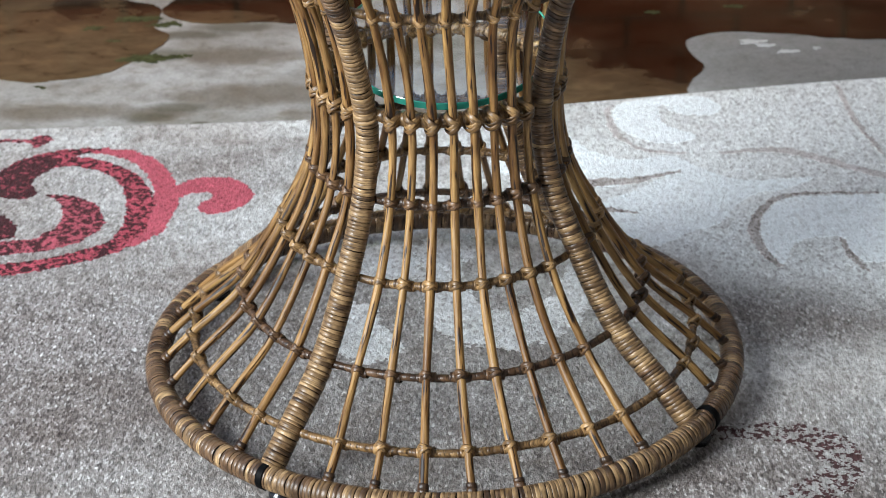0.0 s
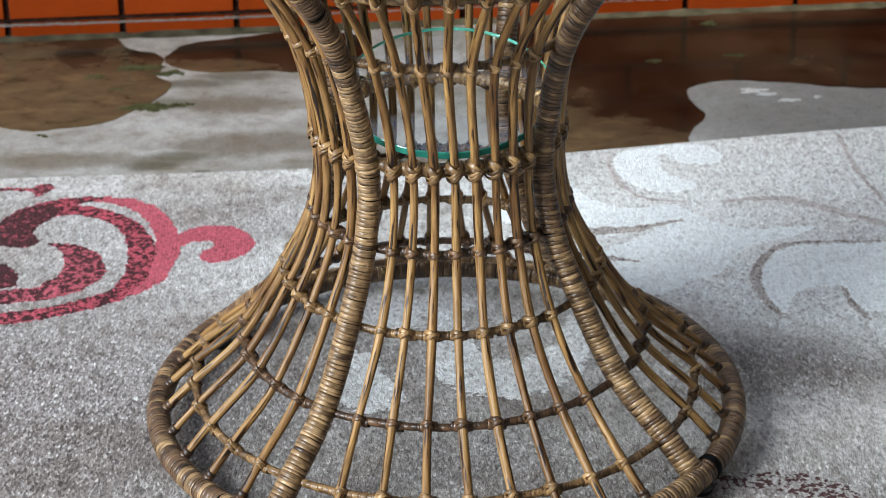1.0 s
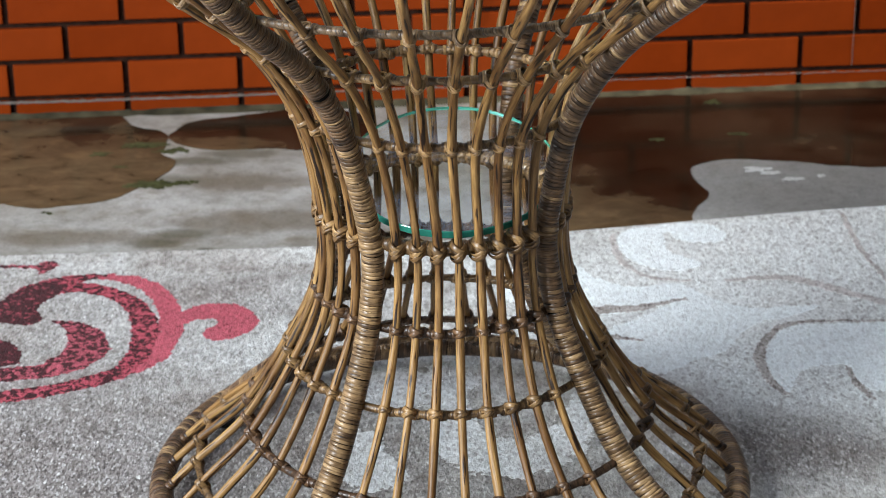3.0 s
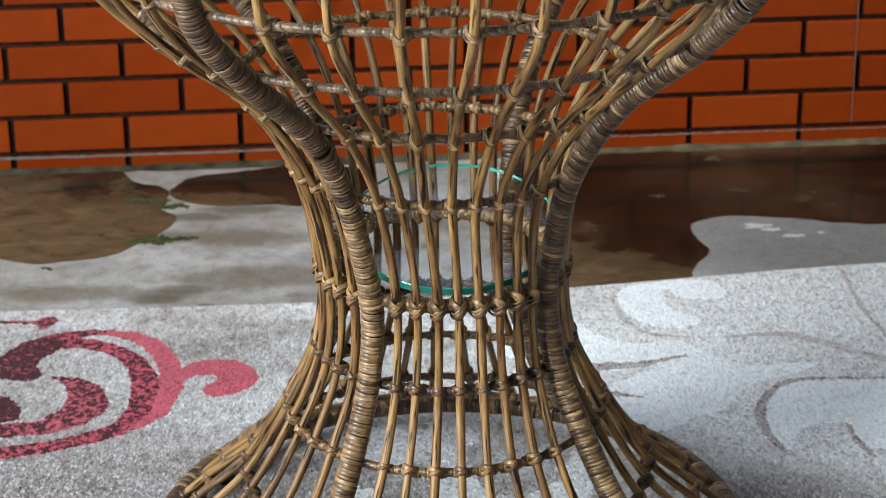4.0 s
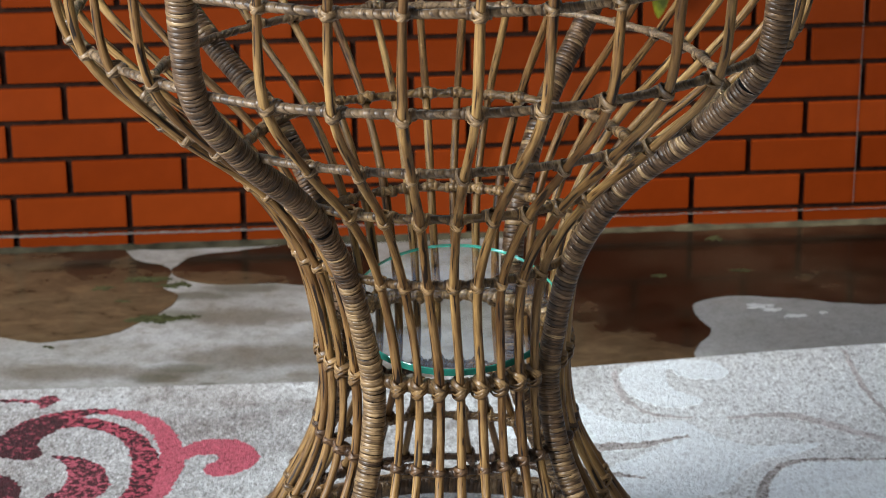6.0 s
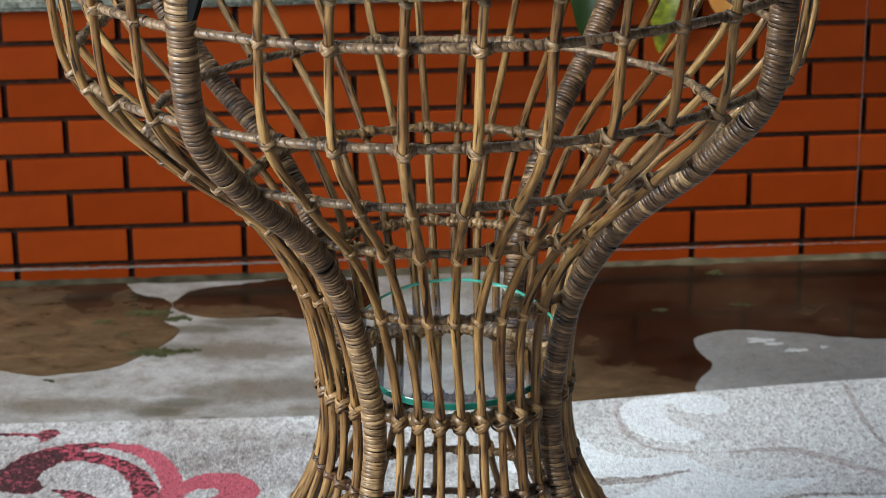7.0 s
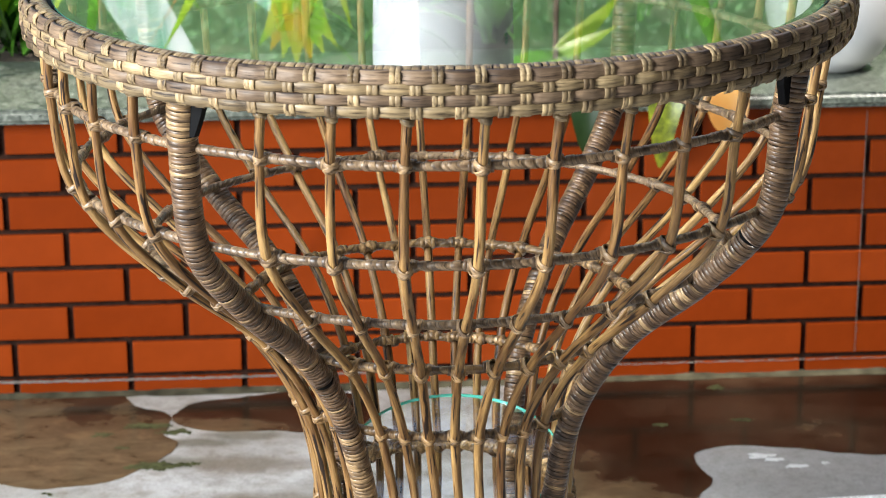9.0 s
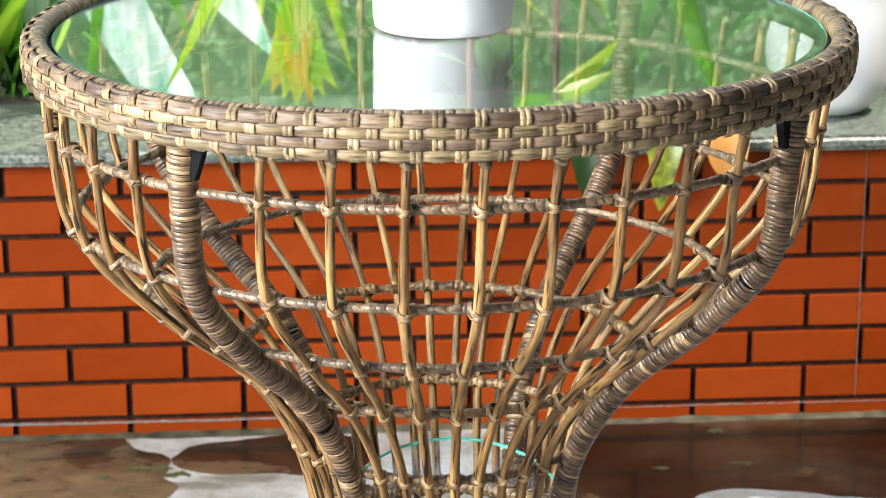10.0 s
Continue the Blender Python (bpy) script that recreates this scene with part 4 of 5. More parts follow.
def spindles():
    for n in range(len(RODS)):
        rng = random.Random(100 + n)
        b = Build()
        seed = rng.uniform(0, 50)
        pts = []
        for i in range(90):
            s = 0.006 + (TOTAL - 0.010) * i / 89
            r, z = outline_at(s, 0.001)
            pts.append(on_axis(r + 0.0014 * noise.noise(Vector((seed, s * 9, 9))), rod_angle(n, s), z))
        base = rng.uniform(0.0035, 0.0041)
        tube(b, pts, lambda f: base * (1 + 0.05 * math.sin(seed + 31 * f) + 0.10 * noise.noise(Vector((seed, f * 14, 4)))), 10)
        # cane collars at both ends
        wrapped(b, lambda d: pts[0].lerp(pts[1], d / (pts[1] - pts[0]).length), 0.009, 0.0045, lambda d: base * 1.28, rng, 10, 0.2, pick=lambda d: 2)
        wrapped(b, lambda d: pts[-2].lerp(pts[-1], (d - 0.0025) / (pts[-1] - pts[-2]).length), 0.010, 0.0050, lambda d: base * 1.35, rng, 10, 0.2, pick=lambda d: 1)
        part("spindle", b.mesh("spindle", CANE_POLE, CANE_RIM, CANE_KNOT_BROWN), TABLE)


spindles()


def binding_mesh(scale, big=False, seed=0):
    """Cane lashing: loops crossing over the spindle and round the hoop. Local x runs along the hoop, y outwards, z along the spindle."""
    rng = random.Random(seed)
    b = Build()
    loops = [(40, 0.0, 0), (-40, 0.0, 0.0005), (26, 0.0022, 0.0002)] if not big else [(48, 0.0, 0), (-48, 0.0, 0.0006), (40, 0.0030, 0.0003), (-40, -0.0030, 0.0008)]
    for ang, dz, lift in loops:
        a0 = radians(ang + rng.uniform(-7, 7))
        rows = []
        n = 18
        for i in range(n):
            a = 2 * math.pi * i / n
            c, sn = math.cos(a), math.sin(a)
            rx, ry = 0.0060 + lift, 0.0077 + lift
            p = Vector((c * rx * math.cos(a0), -0.0030 + sn * ry, c * rx * math.sin(a0) * 0.9 + dz))
            outw = Vector((c * math.cos(a0), sn, c * math.sin(a0))).normalized()
            wid = Vector((-math.sin(a0), 0, math.cos(a0)))
            rows.append([(p + wid * 0.0024 * u + outw * 0.0008 * v) * scale for u, v in ((-1, 0.1), (-0.55, 0.8), (0.55, 0.8), (1, 0.1), (0.5, -0.9), (-0.5, -0.9))])
        b.grid(rows, closed_u=True, closed_v=True, grain=lambda i, j: ((-0.0024, -0.0013, 0.0013, 0.0024, 0.0012, -0.0012)[j] + dz, ang * 0.01, 0.007 * abs(i - n / 2)))
    # turns round the hoop on both sides of the spindle
    for x in (-0.0078, -0.0052, 0.0052, 0.0078):
        rows = []
        k = 0.0047 if abs(x) > 0.006 else 0.0054
        for dx, f in ((-0.0019, 0.90), (-0.001, 1.0), (0.001, 1.0), (0.0019, 0.90)):
            rows.append([(x + dx + 0.0007 * math.cos(2 * math.pi * j / 10), -0.0066 + k * f * math.cos(2 * math.pi * j / 10), k * f * math.sin(2 * math.pi * j / 10)) for j in range(10)])
        b.grid([[tuple(c * scale for c in p) for p in r] for r in rows], closed_u=True, grain=lambda i, j: (0.0012 * i + x, 0.0, 0.004 * abs(j - 5)))
    return b


def hoops():
    small = {m: [binding_mesh(k, False, i).mesh("binding", m) for i, k in enumerate((0.84, 0.93, 0.88, 0.97, 0.86))] for m in (CANE_KNOT, CANE_KNOT_BROWN, CANE_KNOT_GREY)}
    large = binding_mesh(1.17, True).mesh("binding", CANE_KNOT)
    for h, (z, r) in enumerate(HOOPS):
        rng = random.Random(300 + h)
        waist = h == 4
        cane, lash = (CANE_HOOP_BROWN, CANE_KNOT_BROWN) if h in (1, 3) else (CANE_HOOP_GREY, CANE_KNOT_GREY) if h > 6 else (CANE_HOOP, CANE_KNOT)
        core = 0.0064 if waist else 0.0037
        s = LENGTHS[h + 1]
        ri, zi = outline_at(s, 0.0085 if waist else 0.0068)
        b = Build()
        length = 2 * math.pi * ri
        seed = rng.uniform(0, 30)
        wrapped(b, lambda d: on_axis(ri, LEG0 + 360 * d / length, zi + 0.0012 * noise.noise(Vector((seed + 3 * math.cos(6.283 * d / length), 3 * math.sin(6.283 * d / length), 0)))), length, 0.0075 if not waist else 0.006, lambda d: core, rng, 9, 0.5, 0.18)
        inner = Build()
        tube(inner, [on_axis(ri, 5 * i, zi) for i in range(72)], core * 0.9, 8, True)
        hoop = part("hoop", inner.mesh("hoop", cane), TABLE, "thick bound hoop at the waist" if waist else "")
        tagged(part("cane_wrapping", b.mesh("cane_wrapping", cane), hoop), kind="stuff")
        for n in range(len(RODS)):
            phi = rod_angle(n, s)
            ra, za = outline_at(s - 0.003)
            rb, zb = outline_at(s + 0.003)
            lean = math.degrees(math.atan2(rb - ra, zb - za))
            rr, zz = outline_at(s, 0.001)
            p = on_axis(rr, phi, zz + 0.001 * rng.uniform(-1, 1))
            # hoop along x, outwards -y at phi 0
            m = Matrix.Translation(p) @ pose(0, 0, 0, 0, 0, phi) @ pose(0, 0, 0, lean, 0, 0) @ pose(0, 0, 0, 0, 0, 180) @ pose(0, 0, 0, 0, rng.uniform(-8, 8), 0)
            part("binding", large if waist else small[lash][rng.randrange(5)], hoop, m=m)


hoops()


def base_ring():
    rng = random.Random(7)
    b = Build()
    r = 0.2672
    length = 2 * math.pi * r
    wrapped(b, lambda d: on_axis(r, LEG0 + 360 * d / length, 0.031), length, 0.0046, lambda d: 0.0112, rng, 14, 0.30, 0.02, 0.012, pick=lambda d: int(rng.random() < (0.12 if d < 0.25 * length else 0.72)))
    core = Build()
    tube(core, [on_axis(r, 4 * i, 0.031) for i in range(90)], 0.0102, 12, True)
    ring = part("base_ring", core.mesh("base_ring", BLACK_STEEL), TABLE, "round base ring bound with flat cane")
    tagged(part("cane_wrapping", b.mesh("cane_wrapping", CANE_WRAP, CANE_WRAP_BROWN), ring), kind="stuff")


base_ring()


def sag(phi):
    """The rim has sunk a little beside one leg."""
    return -0.0030 * math.exp(-((((phi + 180) % 360 - 180 + 38) / 24) ** 2))


def rim_at(r, phi, z):
    return on_axis(r, phi, z + sag(phi))


def rim():
    """Basket-woven band, bound top edge and steel ring inside."""
    rng = random.Random(11)
    b = Build()
    rt = 0.3268
    length = 2 * math.pi * rt
    wrapped(b, lambda d: rim_at(rt, 360 * d / length, 0.7572), length, 0.0060, lambda d: 0.0086, rng, 12, 0.20, 0.04, 0.025)
    core = Build()
    tube(core, [rim_at(rt, 3 * i, 0.7572) for i in range(120)], 0.0078, 12, True)
    top = part("rim", core.mesh("rim", BLACK_STEEL), TABLE, "woven cane rim with a bound top edge")
    tagged(part("cane_wrapping", b.mesh("cane_wrapping", CANE_RIM), top), kind="stuff")
    count, levels = 142, 4

    def face(k):
        """Radius and height of the band's face; k from 0 (top) to 1 (bottom)."""
        z = 0.7638 - 0.0330 * k
        return 0.3345 + 0.0040 * math.sin(math.pi * min(1, 0.18 + 0.72 * k)) - 0.0030 * max(0, 0.14 - k) / 0.14, z

    # four weft strips
    for lev in range(levels):
        b = Build()
        k = (lev + 0.5) / levels
        n = count * 6
        rows = []
        for i in range(n):
            phi = 360 * i / n
            over = min(1.0, max(-1.0, 1.5 * math.cos(math.pi * (i / 6.0 + lev))))       # +1: the warp lies over the weft here
            r0, z0 = face(k)
            r = r0 - 0.0009 * over
            hw = (0.0050 if lev == 0 else 0.0044) * (1 - 0.04 * max(over, 0))
            dr = face(k + 0.1)[0] - face(k - 0.1)[0]
            rows.append([rim_at(r - 0.0006 - dr * 0.6, phi, z0 + hw), rim_at(r + 0.0008 - dr * 0.3, phi, z0 + hw * 0.82), rim_at(r + 0.0010, phi, z0), rim_at(r + 0.0008 + dr * 0.3, phi, z0 - hw * 0.82), rim_at(r - 0.0006 + dr * 0.6, phi, z0 - hw), rim_at(r - 0.0012, phi, z0)])
        b.grid(rows, closed_u=True, closed_v=True)
        part("weft_strip", b.mesh("weft_strip", CANE_WEFT_LIGHT if lev % 2 else CANE_WEFT_DARK), top, "straw-coloured flat cane strip" if lev % 2 else "brown flat cane strip")
    # warp strips, two kinds in turn
    kinds = []
    for odd in (0, 1):
        b = Build()
        for half in (-1, 1):
            rows = []
            m = 26
            for u, z in smooth_line([(0.3290, 0.7653), (0.3318, 0.7650), (0.3346, 0.7642), (0.3371, 0.7628), (0.3386, 0.7612), (0.3391, 0.7598)], 3)[:-1] if not odd else ():
                c, w = half * 0.0020, 0.0022            # over the bound top edge
                rows.append([Vector((c + w * e, -u - d, z + d)) for e, d in ((-1, -0.0002), (-0.75, 0.0004), (0.75, 0.0004), (1, -0.0002), (0.6, -0.0009), (-0.6, -0.0009))])
            for i in range(m + 1):
                k = 0.12 + 0.92 * i / m
                kk = min(max(k, 0.0), 1.0)
                over = math.cos(math.pi * (kk * levels - 0.5 + odd))
                r0, z0 = face(kk)
                z0 -= 0.0330 * (k - kk)
                r = r0 + 0.0013 * over + 0.0002
                if k > 1:
                    r -= 0.004 * (k - 1) / 0.12
                c = half * 0.0019
                w = 0.0022
                rows.append([Vector((c - w, -r + 0.0002, z0)), Vector((c - w * 0.75, -r - 0.0004, z0)), Vector((c + w * 0.75, -r - 0.0004, z0)), Vector((c + w, -r + 0.0002, z0)), Vector((c + w * 0.6, -r + 0.0009, z0)), Vector((c - w * 0.6, -r + 0.0009, z0))])
            b.grid(rows, closed_u=True, caps=True)
        kinds.append(b.mesh("warp_strip", CANE_WARP))
    for i in range(count):
        part("warp_strip", kinds[i % 2], top, m=pose(0, 0, sag(360 * i / count), 0, 0, 360 * i / count + rng.uniform(-0.2, 0.2)))
    # inner steel ring that carries the glass
    b = Build()
    rows = [[on_axis(r, 360 * j / 96, z) for j in range(96)] for r, z in ((0.3235, 0.732), (0.3235, 0.757), (0.3205, 0.757), (0.3205, 0.7525), (0.305, 0.7525), (0.305, 0.7495), (0.3205, 0.7495), (0.3205, 0.732))]
    b.grid(rows, closed_u=True, closed_v=True)
    part("steel_ring", b.mesh("steel_ring", BLACK_STEEL, smooth=False), top, "black steel ring inside the rim")
    # band's inner backing
    b = Build()
    rows = [[rim_at(r, 360 * j / 120, z) for j in range(120)] for r, z in ((0.3262, 0.7610), (0.3318, 0.7610), (0.3355, 0.749), (0.3335, 0.7320), (0.3262, 0.7320))]
    b.grid(rows, closed_u=True, closed_v=True)
    part("backing", b.mesh("backing", CANE_WEFT_DARK), top, "brown cane backing of the rim")


rim()


def disc(name, radius, thick, label, category, m, shade):
    ob = thing(name, label, category)
    ob.matrix_world = m
    e, segs = 0.0008, 128

    def ring(r, z):
        return [(r * math.cos(2 * math.pi * j / segs), r * math.sin(2 * math.pi * j / segs), z) for j in range(segs)]

    b = Build()
    b.v = ring(radius - e, 0) + ring(radius - e, thick)
    b.f = [tuple(reversed(range(segs))), tuple(range(segs, 2 * segs))]
    b.m = [0, 0]
    pane = part("pane", b.mesh("pane", GLASS, smooth=False), ob)
    b = Build()
    b.grid([ring(radius - e, 0), ring(radius, e), ring(radius, thick - e), ring(radius - e, thick)], closed_u=True)
    edge = part("edge", b.mesh("edge", GLASS_EDGE, smooth=False), ob, "green polished glass edge")
    pane.visible_shadow = edge.visible_shadow = shade


disc("glass_tabletop", 0.3150, 0.006, "round clear glass tabletop with a green edge", "glass top", pose(CX, 0, 0.7528), False)
disc("glass_disc", 0.0930, 0.0075, "thick tilted glass disc wedged in the table's waist", "glass disc", pose(0.009, 0.0, 0.3343, 14.0, 0, 0), False)

# ---------------------------------------------------------------- white pot on the table
def table_pot():
    ob = thing("flower_pot", "smooth white ceramic pot standing on the glass", "pot", (0.0, -0.001, 0.7589))
    b = Build()
    lathe(b, [(0.0, 0.003), (0.050, 0.002), (0.0535, 0.0004), (0.0566, 0.003), (0.0576, 0.010), (0.0583, 0.04), (0.0588, 0.11), (0.0588, 0.118), (0.0572, 0.120), (0.0548, 0.119), (0.0538, 0.105), (0.0, 0.105)], 64)
    part("bowl", b.mesh("bowl", WHITE_GLAZE), ob)
    for i, (z, w) in enumerate(((0.044, 0.0022), (0.0405, 0.0016), (0.037, 0.0022))):
        a = radians(62)
        bar = box_mesh("printed_mark", (0.005, 0.0006, w), MARK_GREEN)
        part("printed_mark", bar, ob, "tiny green printed mark", Matrix.Translation((0.0583 * math.sin(a), -0.0583 * math.cos(a), z)) @ pose(0, 0, 0, 0, 0, 62))


table_pot()

# ---------------------------------------------------------------- plants on the ledge and behind it
def blade(build, root, heading_deg, rise, length, width, droop, rng, fold=0.25, n=10, slot=0, tip=2.2, lean=0.0):
    """One strap leaf: leaves the root, arches and tapers."""
    a = radians(heading_deg)
    d = Vector((math.cos(a), math.sin(a), 0))
    side = Vector((-math.sin(a), math.cos(a), 0))
    p, ang = Vector(root), radians(rise)
    rows = []
    for i in range(n + 1):
        s = i / n
        w = width * 0.5 * (0.35 + 0.65 * min(1, s * 4)) * max(0.02, 1 - s**tip)
        up = Vector((-d.x * math.sin(ang), -d.y * math.sin(ang), math.cos(ang)))
        rows.append([p - side * w + up * (fold * w), p, p + side * w + up * (fold * w)])
        ang -= radians(droop) / n * (0.4 + 1.2 * s)
        p = p + (d * math.cos(ang) + side * (lean * s) + Vector((0, 0, math.sin(ang)))) * (length / n)
    build.grid(rows, slot=slot)


def strap_plant(root, count, length, width, mats, label, seed, rise=(45, 88), droop=(60, 130), head=(0, 360)):
    rng = random.Random(seed)
    ob = thing("plant", label, "plant", root, "plants along the ledge")
    for i in range(count):
        b = Build()
        blade(b, (rng.uniform(-0.02, 0.02), rng.uniform(-0.02, 0.02), 0), rng.uniform(*head), rng.uniform(*rise), length * rng.uniform(0.6, 1.1), width * rng.uniform(0.7, 1.2), rng.uniform(*droop), rng)
        part("leaf", b.mesh("leaf", mats[i % len(mats)]), ob)
    return ob


LEDGE_Z = 0.4003


def round_pot(at, label):
    ob = thing("plant_pot", label, "pot", at)
    b = Build()
    lathe(b, [(0.0, 0.0), (0.042, 0.0), (0.050, 0.004), (0.070, 0.022), (0.086, 0.055), (0.094, 0.10), (0.097, 0.15), (0.095, 0.185), (0.098, 0.192), (0.093, 0.196), (0.088, 0.190), (0.086, 0.165), (0.0, 0.165)], 56)
    part("bowl", b.mesh("bowl", WHITE_GLAZE), ob)
    c = Build()
    lathe(c, [(0.0, 0.172), (0.05, 0.171), (0.0855, 0.168), (0.0855, 0.166)], 40)
    part("soil", c.mesh("soil", DARK_SOIL), ob, "dark potting soil")


round_pot((0.528, 1.225, LEDGE_Z), "glossy white rounded ceramic pot on the granite ledge")


def soil_bed():
    """Planted strip behind the ledge."""
    b = Build()
    rows = [[(x, y, z + 0.02 * noise.noise(Vector((x * 9, y * 9, 0)))) for x in np.linspace(-2.3, 2.3, 70)] for y, z in ((0.254, 0.30), (0.262, 0.392), (0.5, 0.425), (0.9, 0.42), (1.0, 0.0))]
    b.grid(rows)
    ob = new("soil_bed", b.mesh("soil_bed", DARK_SOIL))
    ob.matrix_world = WALL
    tagged(ob, "dark soil of the planting bed behind the ledge", "soil", kind="structure")


soil_bed()
strap_plant((-0.62, 1.30, LEDGE_Z + 0.03), 26, 0.42, 0.040, [LEAF_GREEN, LEAF_LIME, LEAF_GREEN, LEAF_DARK], "bushy plant with arching green strap leaves", 21)
strap_plant((-0.46, 1.50, LEDGE_Z + 0.03), 24, 0.90, 0.040, [LEAF_GREEN, LEAF_LIME, LEAF_GREEN], "tall plant with long green strap leaves", 22, (60, 89), (25, 90))
strap_plant((-0.215, 1.36, LEDGE_Z + 0.02), 26, 0.80, 0.050, [LEAF_LIME, LEAF_ORANGE, LEAF_LIME, LEAF_LIME], "plant with yellow-green and orange strap leaves", 23, (66, 89), (15, 60))
strap_plant((0.26, 1.38, LEDGE_Z + 0.03), 18, 0.80, 0.05, [LEAF_GREEN, LEAF_MOTTLED, LEAF_GREEN], "plant with green and red-edged leaves", 24, (50, 85), (40, 110))
strap_plant((-0.95, 1.45, LEDGE_Z + 0.03), 20, 0.65, 0.05, [LEAF_GREEN, LEAF_DARK, LEAF_LIME], "tall plant with long green strap leaves", 25, (55, 88), (50, 110))
strap_plant((0.95, 1.45, LEDGE_Z + 0.03), 20, 0.60, 0.05, [LEAF_GREEN, LEAF_DARK], "tall plant with dark green strap leaves", 26, (55, 88), (50, 110))


def broad_plant():
    """Large glossy leaves that mirror in the tabletop; sun glare is painted into their colour."""
    rng = random.Random(31)
    ob = thing("plant", "plant with broad glossy green leaves, sun glare painted white", "plant", (-0.30, 1.35, LEDGE_Z + 0.03), "plants along the ledge")
    for x, ln, w, lean in ((-0.286, 0.97, 0.100, -0.78), (-0.153, 0.665, 0.110, -0.66)):
        b = Build()
        blade(b, (x, 0, 0), 90, 88, ln, w, 14, rng, 0.22, 18, tip=6.0, lean=lean)
        part("leaf", b.mesh("leaf", LEAF_GLARE), ob)


broad_plant()


def cane_plant():
    """Thin stem with a tuft of drooping lime leaves at its top."""
    rng = random.Random(33)
    ob = thing("plant", "thin-stemmed plant with drooping lime green leaves", "plant", (0.155, 1.36, LEDGE_Z + 0.03), "plants along the ledge")
    b = Build()
    tube(b, [Vector((0.006 * math.sin(3 * z), 0.004 * math.sin(5 * z), z)) for z in np.linspace(0, 0.705, 14)], lambda f: 0.007 - 0.003 * f, 8)
    part("stem", b.mesh("stem", BARK), ob)
    for head, rise, ln, w, m in ((0, -38, 0.13, 0.040, LEAF_LIME), (0, -20, 0.10, 0.030, LEAF_LIME), (80, 30, 0.16, 0.04, LEAF_GREEN), (150, 20, 0.15, 0.035, LEAF_GREEN), (0, 60, 0.10, 0.03, LEAF_LIME)):
        b = Build()
        blade(b, (0, 0, 0), 0, 0, ln, w, 20, rng, 0.2, 10, tip=2.0)
        part("leaf", b.mesh("leaf", m), ob, m=Matrix.Translation((0.002, 0, 0.70)) @ pose(0, 0, 0, 0, 0, head) @ pose(0, 0, 0, 0, -rise, 0) @ pose(0, 0, 0, 65, 0, 0))


cane_plant()


def fan_plant():
    """Stem with an upright fan of yellow and orange leaves."""
    rng = random.Random(35)
    ob = thing("plant", "thin-stemmed plant with a fan of yellow and orange leaves", "plant", (-0.205, 1.33, LEDGE_Z + 0.01), "plants along the ledge")
    b = Build()
    tube(b, [Vector((0.004 * math.sin(4 * z), 0, z)) for z in np.linspace(0, 0.56, 10)], lambda f: 0.006 - 0.002 * f, 8)
    part("stem", b.mesh("stem", BARK), ob)
    for i, lean in enumerate((-0.75, -0.45, -0.2, 0.05, 0.3, 0.55, 0.8)):
        b = Build()
        blade(b, (0, 0.004 * (i % 3), 0.55), 90, 84, 0.19 - 0.04 * abs(lean), 0.052, 12, rng, 0.2, 12, tip=2.4, lean=lean)
        part("leaf", b.mesh("leaf", LEAF_AMBER if i in (2, 3, 5) else LEAF_YELLOW), ob)


fan_plant()
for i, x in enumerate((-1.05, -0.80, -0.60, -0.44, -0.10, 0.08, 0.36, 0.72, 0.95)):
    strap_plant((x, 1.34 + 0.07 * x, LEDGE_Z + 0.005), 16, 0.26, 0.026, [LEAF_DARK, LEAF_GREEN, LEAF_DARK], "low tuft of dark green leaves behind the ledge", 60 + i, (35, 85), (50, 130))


def hanging_leaf(x, low, width, material, label, lean=0.0):
    """A leaf lying over the ledge's edge, its tip hanging in front of the wall."""
    ob = thing("leaf", label, "leaf", (x, 1.085 + 0.07 * x, LEDGE_Z + 0.004), "leaves drooping over the ledge")
    knots = [(0.0, 0.0), (-0.035, 0.016), (-0.062, 0.006), (-0.072, -0.03), (-0.070, low - LEDGE_Z - 0.004)]
    line = smooth_line(knots, 6)
    b = Build()
    rows = []
    for i, (y, z) in enumerate(line):
        f = i / (len(line) - 1)
        w = 0.5 * width * max(0.03, math.sin(math.pi * min(1.0, 0.06 + 0.94 * f) ** 1.25)) ** 0.75
        c = lean * f
        rows.append([(c - w, y - 0.003 * math.sin(9 * f), z + 0.25 * w * (f < 0.4)), (c - 0.5 * w, y + 0.1 * w, z), (c, y + 0.22 * w, z), (c + 0.5 * w, y + 0.1 * w, z), (c + w, y + 0.003 * math.sin(7 * f), z + 0.25 * w * (f < 0.4))])
    b.grid(rows)
    part("blade", b.mesh("blade", material), ob)


hanging_leaf(0.181, 0.330, 0.042, LEAF_DARK, "dark green leaf hanging over the ledge", 0.004)
hanging_leaf(0.296, 0.310, 0.046, LEAF_MOTTLED, "yellow-green leaf with red edge hanging over the ledge", -0.014)
hanging_leaf(0.366, 0.352, 0.056, LEAF_ORANGE, "dry orange leaf hanging over the ledge", 0.004)


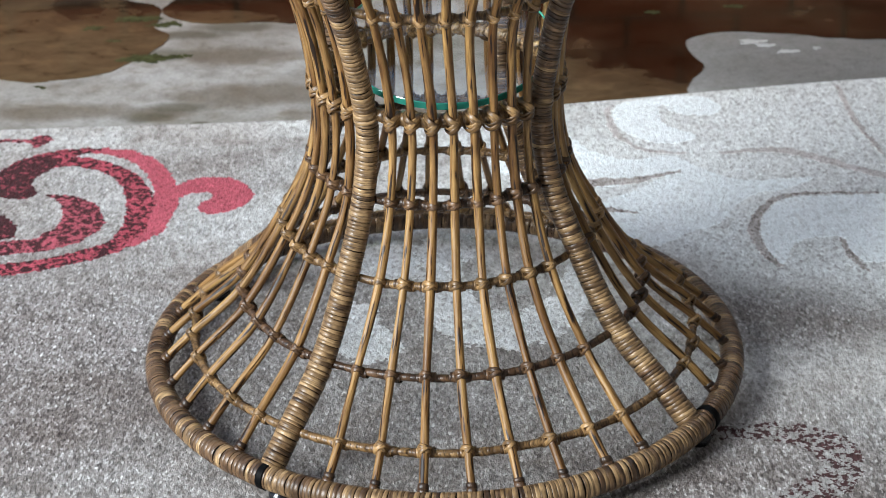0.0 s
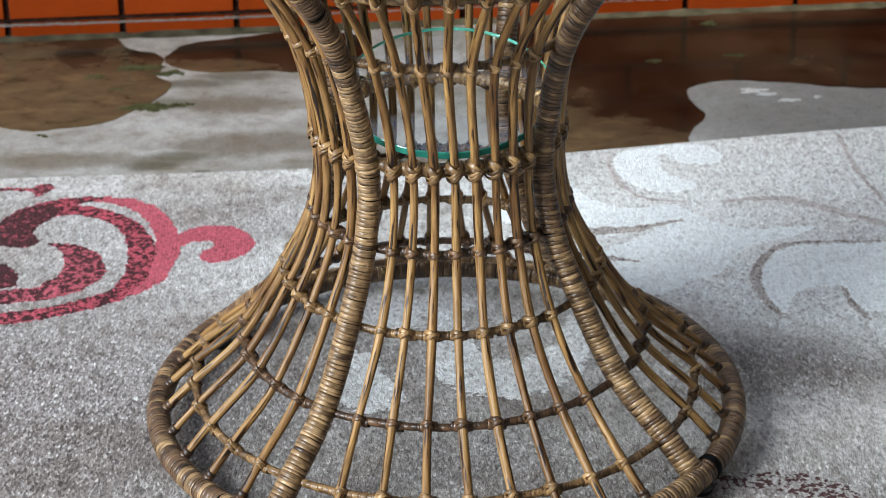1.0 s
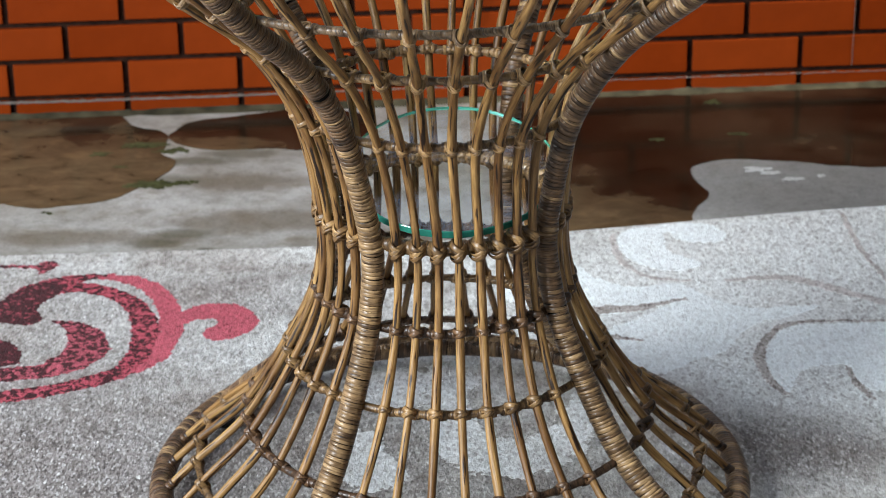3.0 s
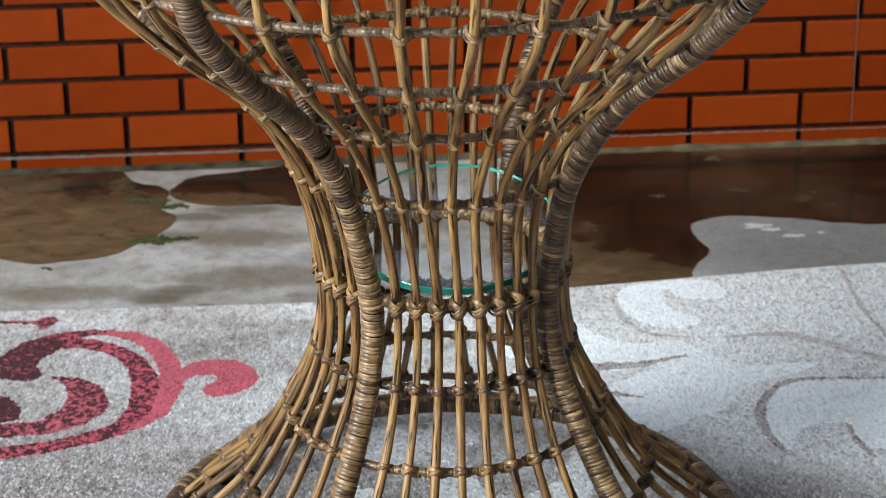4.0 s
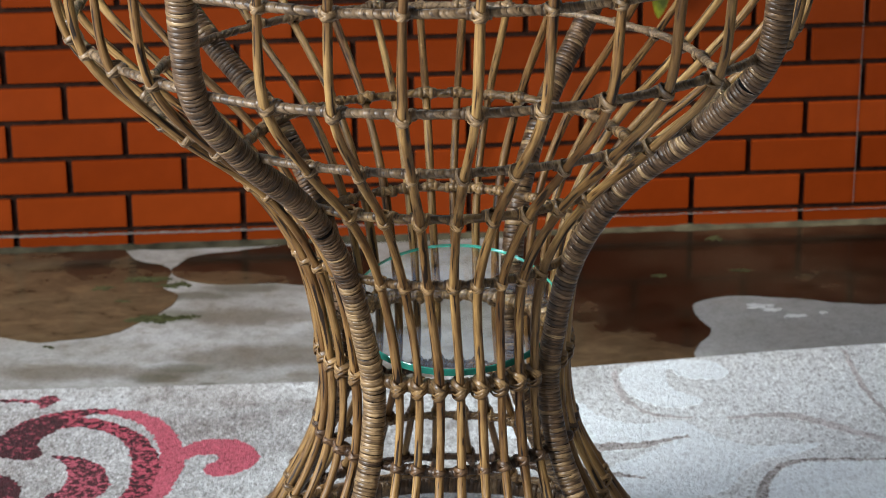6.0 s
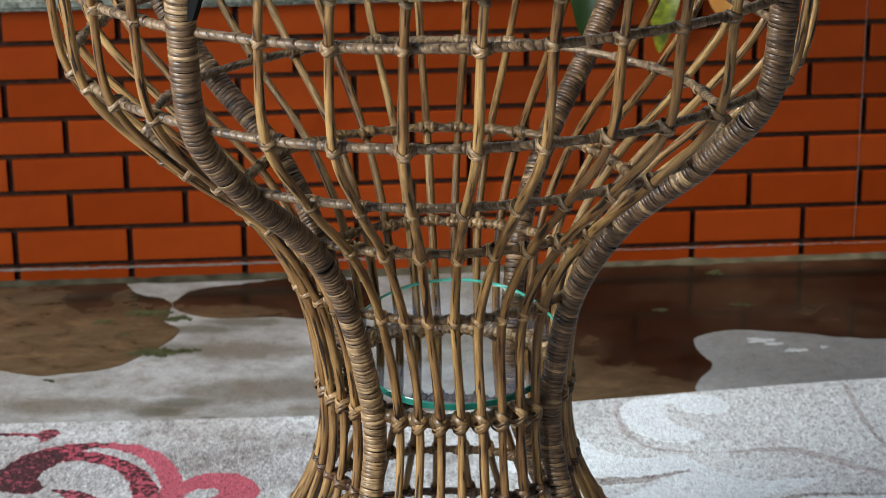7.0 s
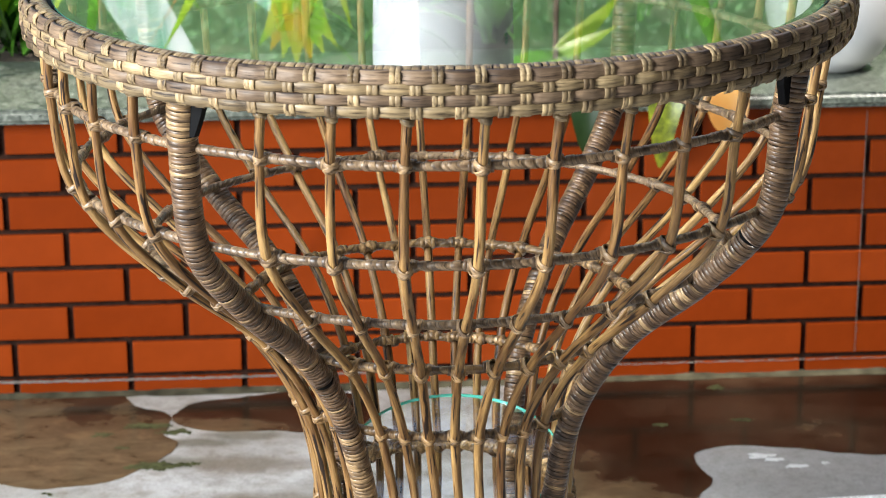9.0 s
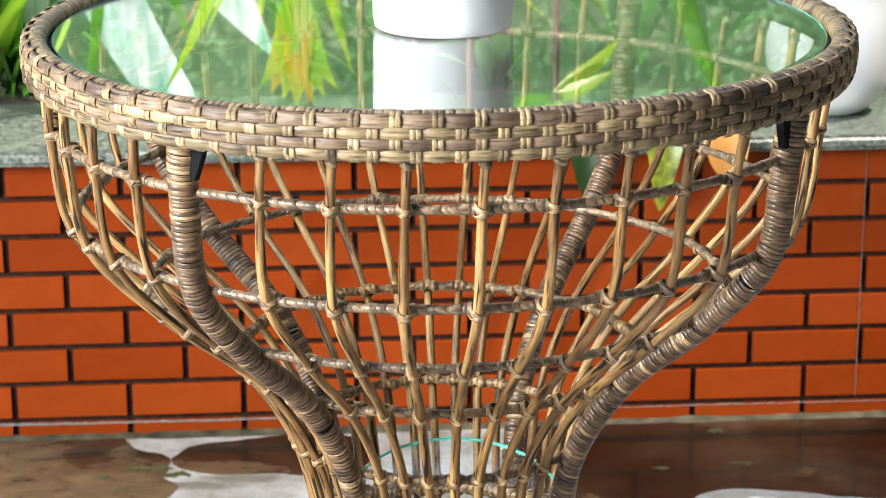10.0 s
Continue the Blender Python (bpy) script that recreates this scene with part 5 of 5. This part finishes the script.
def hedge():
    """Dense shrubs at the end of the garden: thousands of small leaves."""
    rng = np.random.default_rng(3)
    n = 90000
    x = rng.uniform(-4.0, 4.0, n)
    depth = rng.uniform(0, 1.0, n)
    topz = 2.1 + 0.5 * np.sin(x * 1.3) + 0.35 * np.sin(x * 3.1 + 1)
    z = topz * rng.uniform(0, 1, n) ** 0.8
    y = 3.2 + 0.8 * depth + 0.3 * np.sin(x * 4 + z * 5)
    size = rng.uniform(0.012, 0.034, n)
    a, e, t = rng.uniform(0, 6.283, n), rng.uniform(-1.0, 1.0, n), rng.uniform(-0.8, 0.8, n)
    d = np.stack([np.cos(a) * np.cos(e), np.sin(a) * np.cos(e), np.sin(e)], -1)
    s = np.stack([-np.sin(a), np.cos(a), t], -1)
    p = np.stack([x, y, z], -1)
    quad = np.stack([p, p + d * size[:, None] * 0.5 + s * size[:, None] * 0.28, p + d * size[:, None], p + d * size[:, None] * 0.5 - s * size[:, None] * 0.28], 1)
    me = bpy.data.meshes.new("hedge")
    me.from_pydata(quad.reshape(-1, 3).tolist(), [], np.arange(4 * n).reshape(n, 4).tolist())
    me.materials.append(HEDGE_LEAF)
    ob = new("hedge", me)
    tagged(ob, "dense green garden shrubs behind the wall", "hedge", kind="stuff")
    core = new("hedge_core", box_mesh("hedge_core", (11.5, 0.3, 1.9), HEDGE_CORE))
    core.location = (0, 4.25, 0.95)
    tagged(core, "dark inside of the garden shrubs", "hedge", kind="structure")


hedge()

# ---------------------------------------------------------------- brick tiles of the garden wall, piece by piece
def brick_tiles():
    def tile(w, h):
        return box_mesh("brick", (w, 0.010, h), BRICK, 0.0011)

    top_h = 0.3800 - (TILE_Z0 + 6 * TILE_H) - JOINT / 2
    whole, low, top = (tile(TILE_W - JOINT, h) for h in (TILE_H - JOINT, 0.0205, top_h))
    rng = random.Random(2)
    inv = GARDEN_WALL.matrix_world.inverted()
    for row in range(-1, 7):
        for col in range(-10, 17):
            s = TILE_S0 + TILE_W * (col + (0.5 if row % 2 == 0 else 0.0))
            if row == -1:                    # the cut course at the foot keeps the joints of the one above
                s = TILE_S0 + TILE_W * (col + 0.5)
            if abs(s) > 1.5:
                continue
            me, z = (low, 0.0115) if row < 0 else (whole, TILE_Z0 + (row + 0.5) * TILE_H)
            if row == 6:
                me, z = top, TILE_Z0 + 6 * TILE_H + JOINT / 2 + top_h / 2
            part("brick", me, GARDEN_WALL, m=inv @ WALL @ pose(s, 0.0045 + rng.uniform(0, 0.0008), z, 0, 0, rng.uniform(-0.12, 0.12)))
    ob = new("lime_streak", sheet("lime_streak", ribbon([(-1.5, 0.0), (-0.8, 0.001), (-0.3, -0.0008), (0.3, 0.0006), (0.9, -0.0005), (1.5, 0)], [0.0024, 0.0034, 0.0028, 0.0009, 0.0012, 0.0009], 20), -0.001, 0.001, LIME, 0.0012))
    ob.parent = GARDEN_WALL
    ob.matrix_basis = inv @ WALL @ pose(0, 0.0005, TILE_Z0 - 0.005, 90, 0, 0)
    tagged(ob, "whitish lime streak along the lowest joint")
    drip = new("lime_streak", box_mesh("lime_streak", (0.0007, 0.0006, 0.34), LIME))
    drip.parent = GARDEN_WALL
    drip.matrix_basis = inv @ WALL @ pose(0.562, -0.0010, 0.20)
    tagged(drip, "thin whitish streak running down the tiles")


def foot_fillet():
    """Grey-green grime gathered in the corner between the wall and the floor."""
    b = Build()
    rows = []
    for i in range(301):
        x = -1.5 + 0.01 * i
        k = 1 + 0.5 * noise.noise(Vector((x * 13, 2.0, 0))) + 0.3 * noise.noise(Vector((x * 41, 7.0, 0)))
        rows.append([(x, -0.013 * k, 0.0), (x, -0.006 * k, 0.0020), (x, -0.0012, 0.0050 * k), (x, 0.004, 0.0052 * k), (x, 0.004, 0.0)])
    b.grid(rows)
    part("grime", b.mesh("grime", GRIME), GARDEN_WALL, "grey-green grime along the foot of the wall", GARDEN_WALL.matrix_world.inverted() @ WALL)


brick_tiles()
foot_fillet()
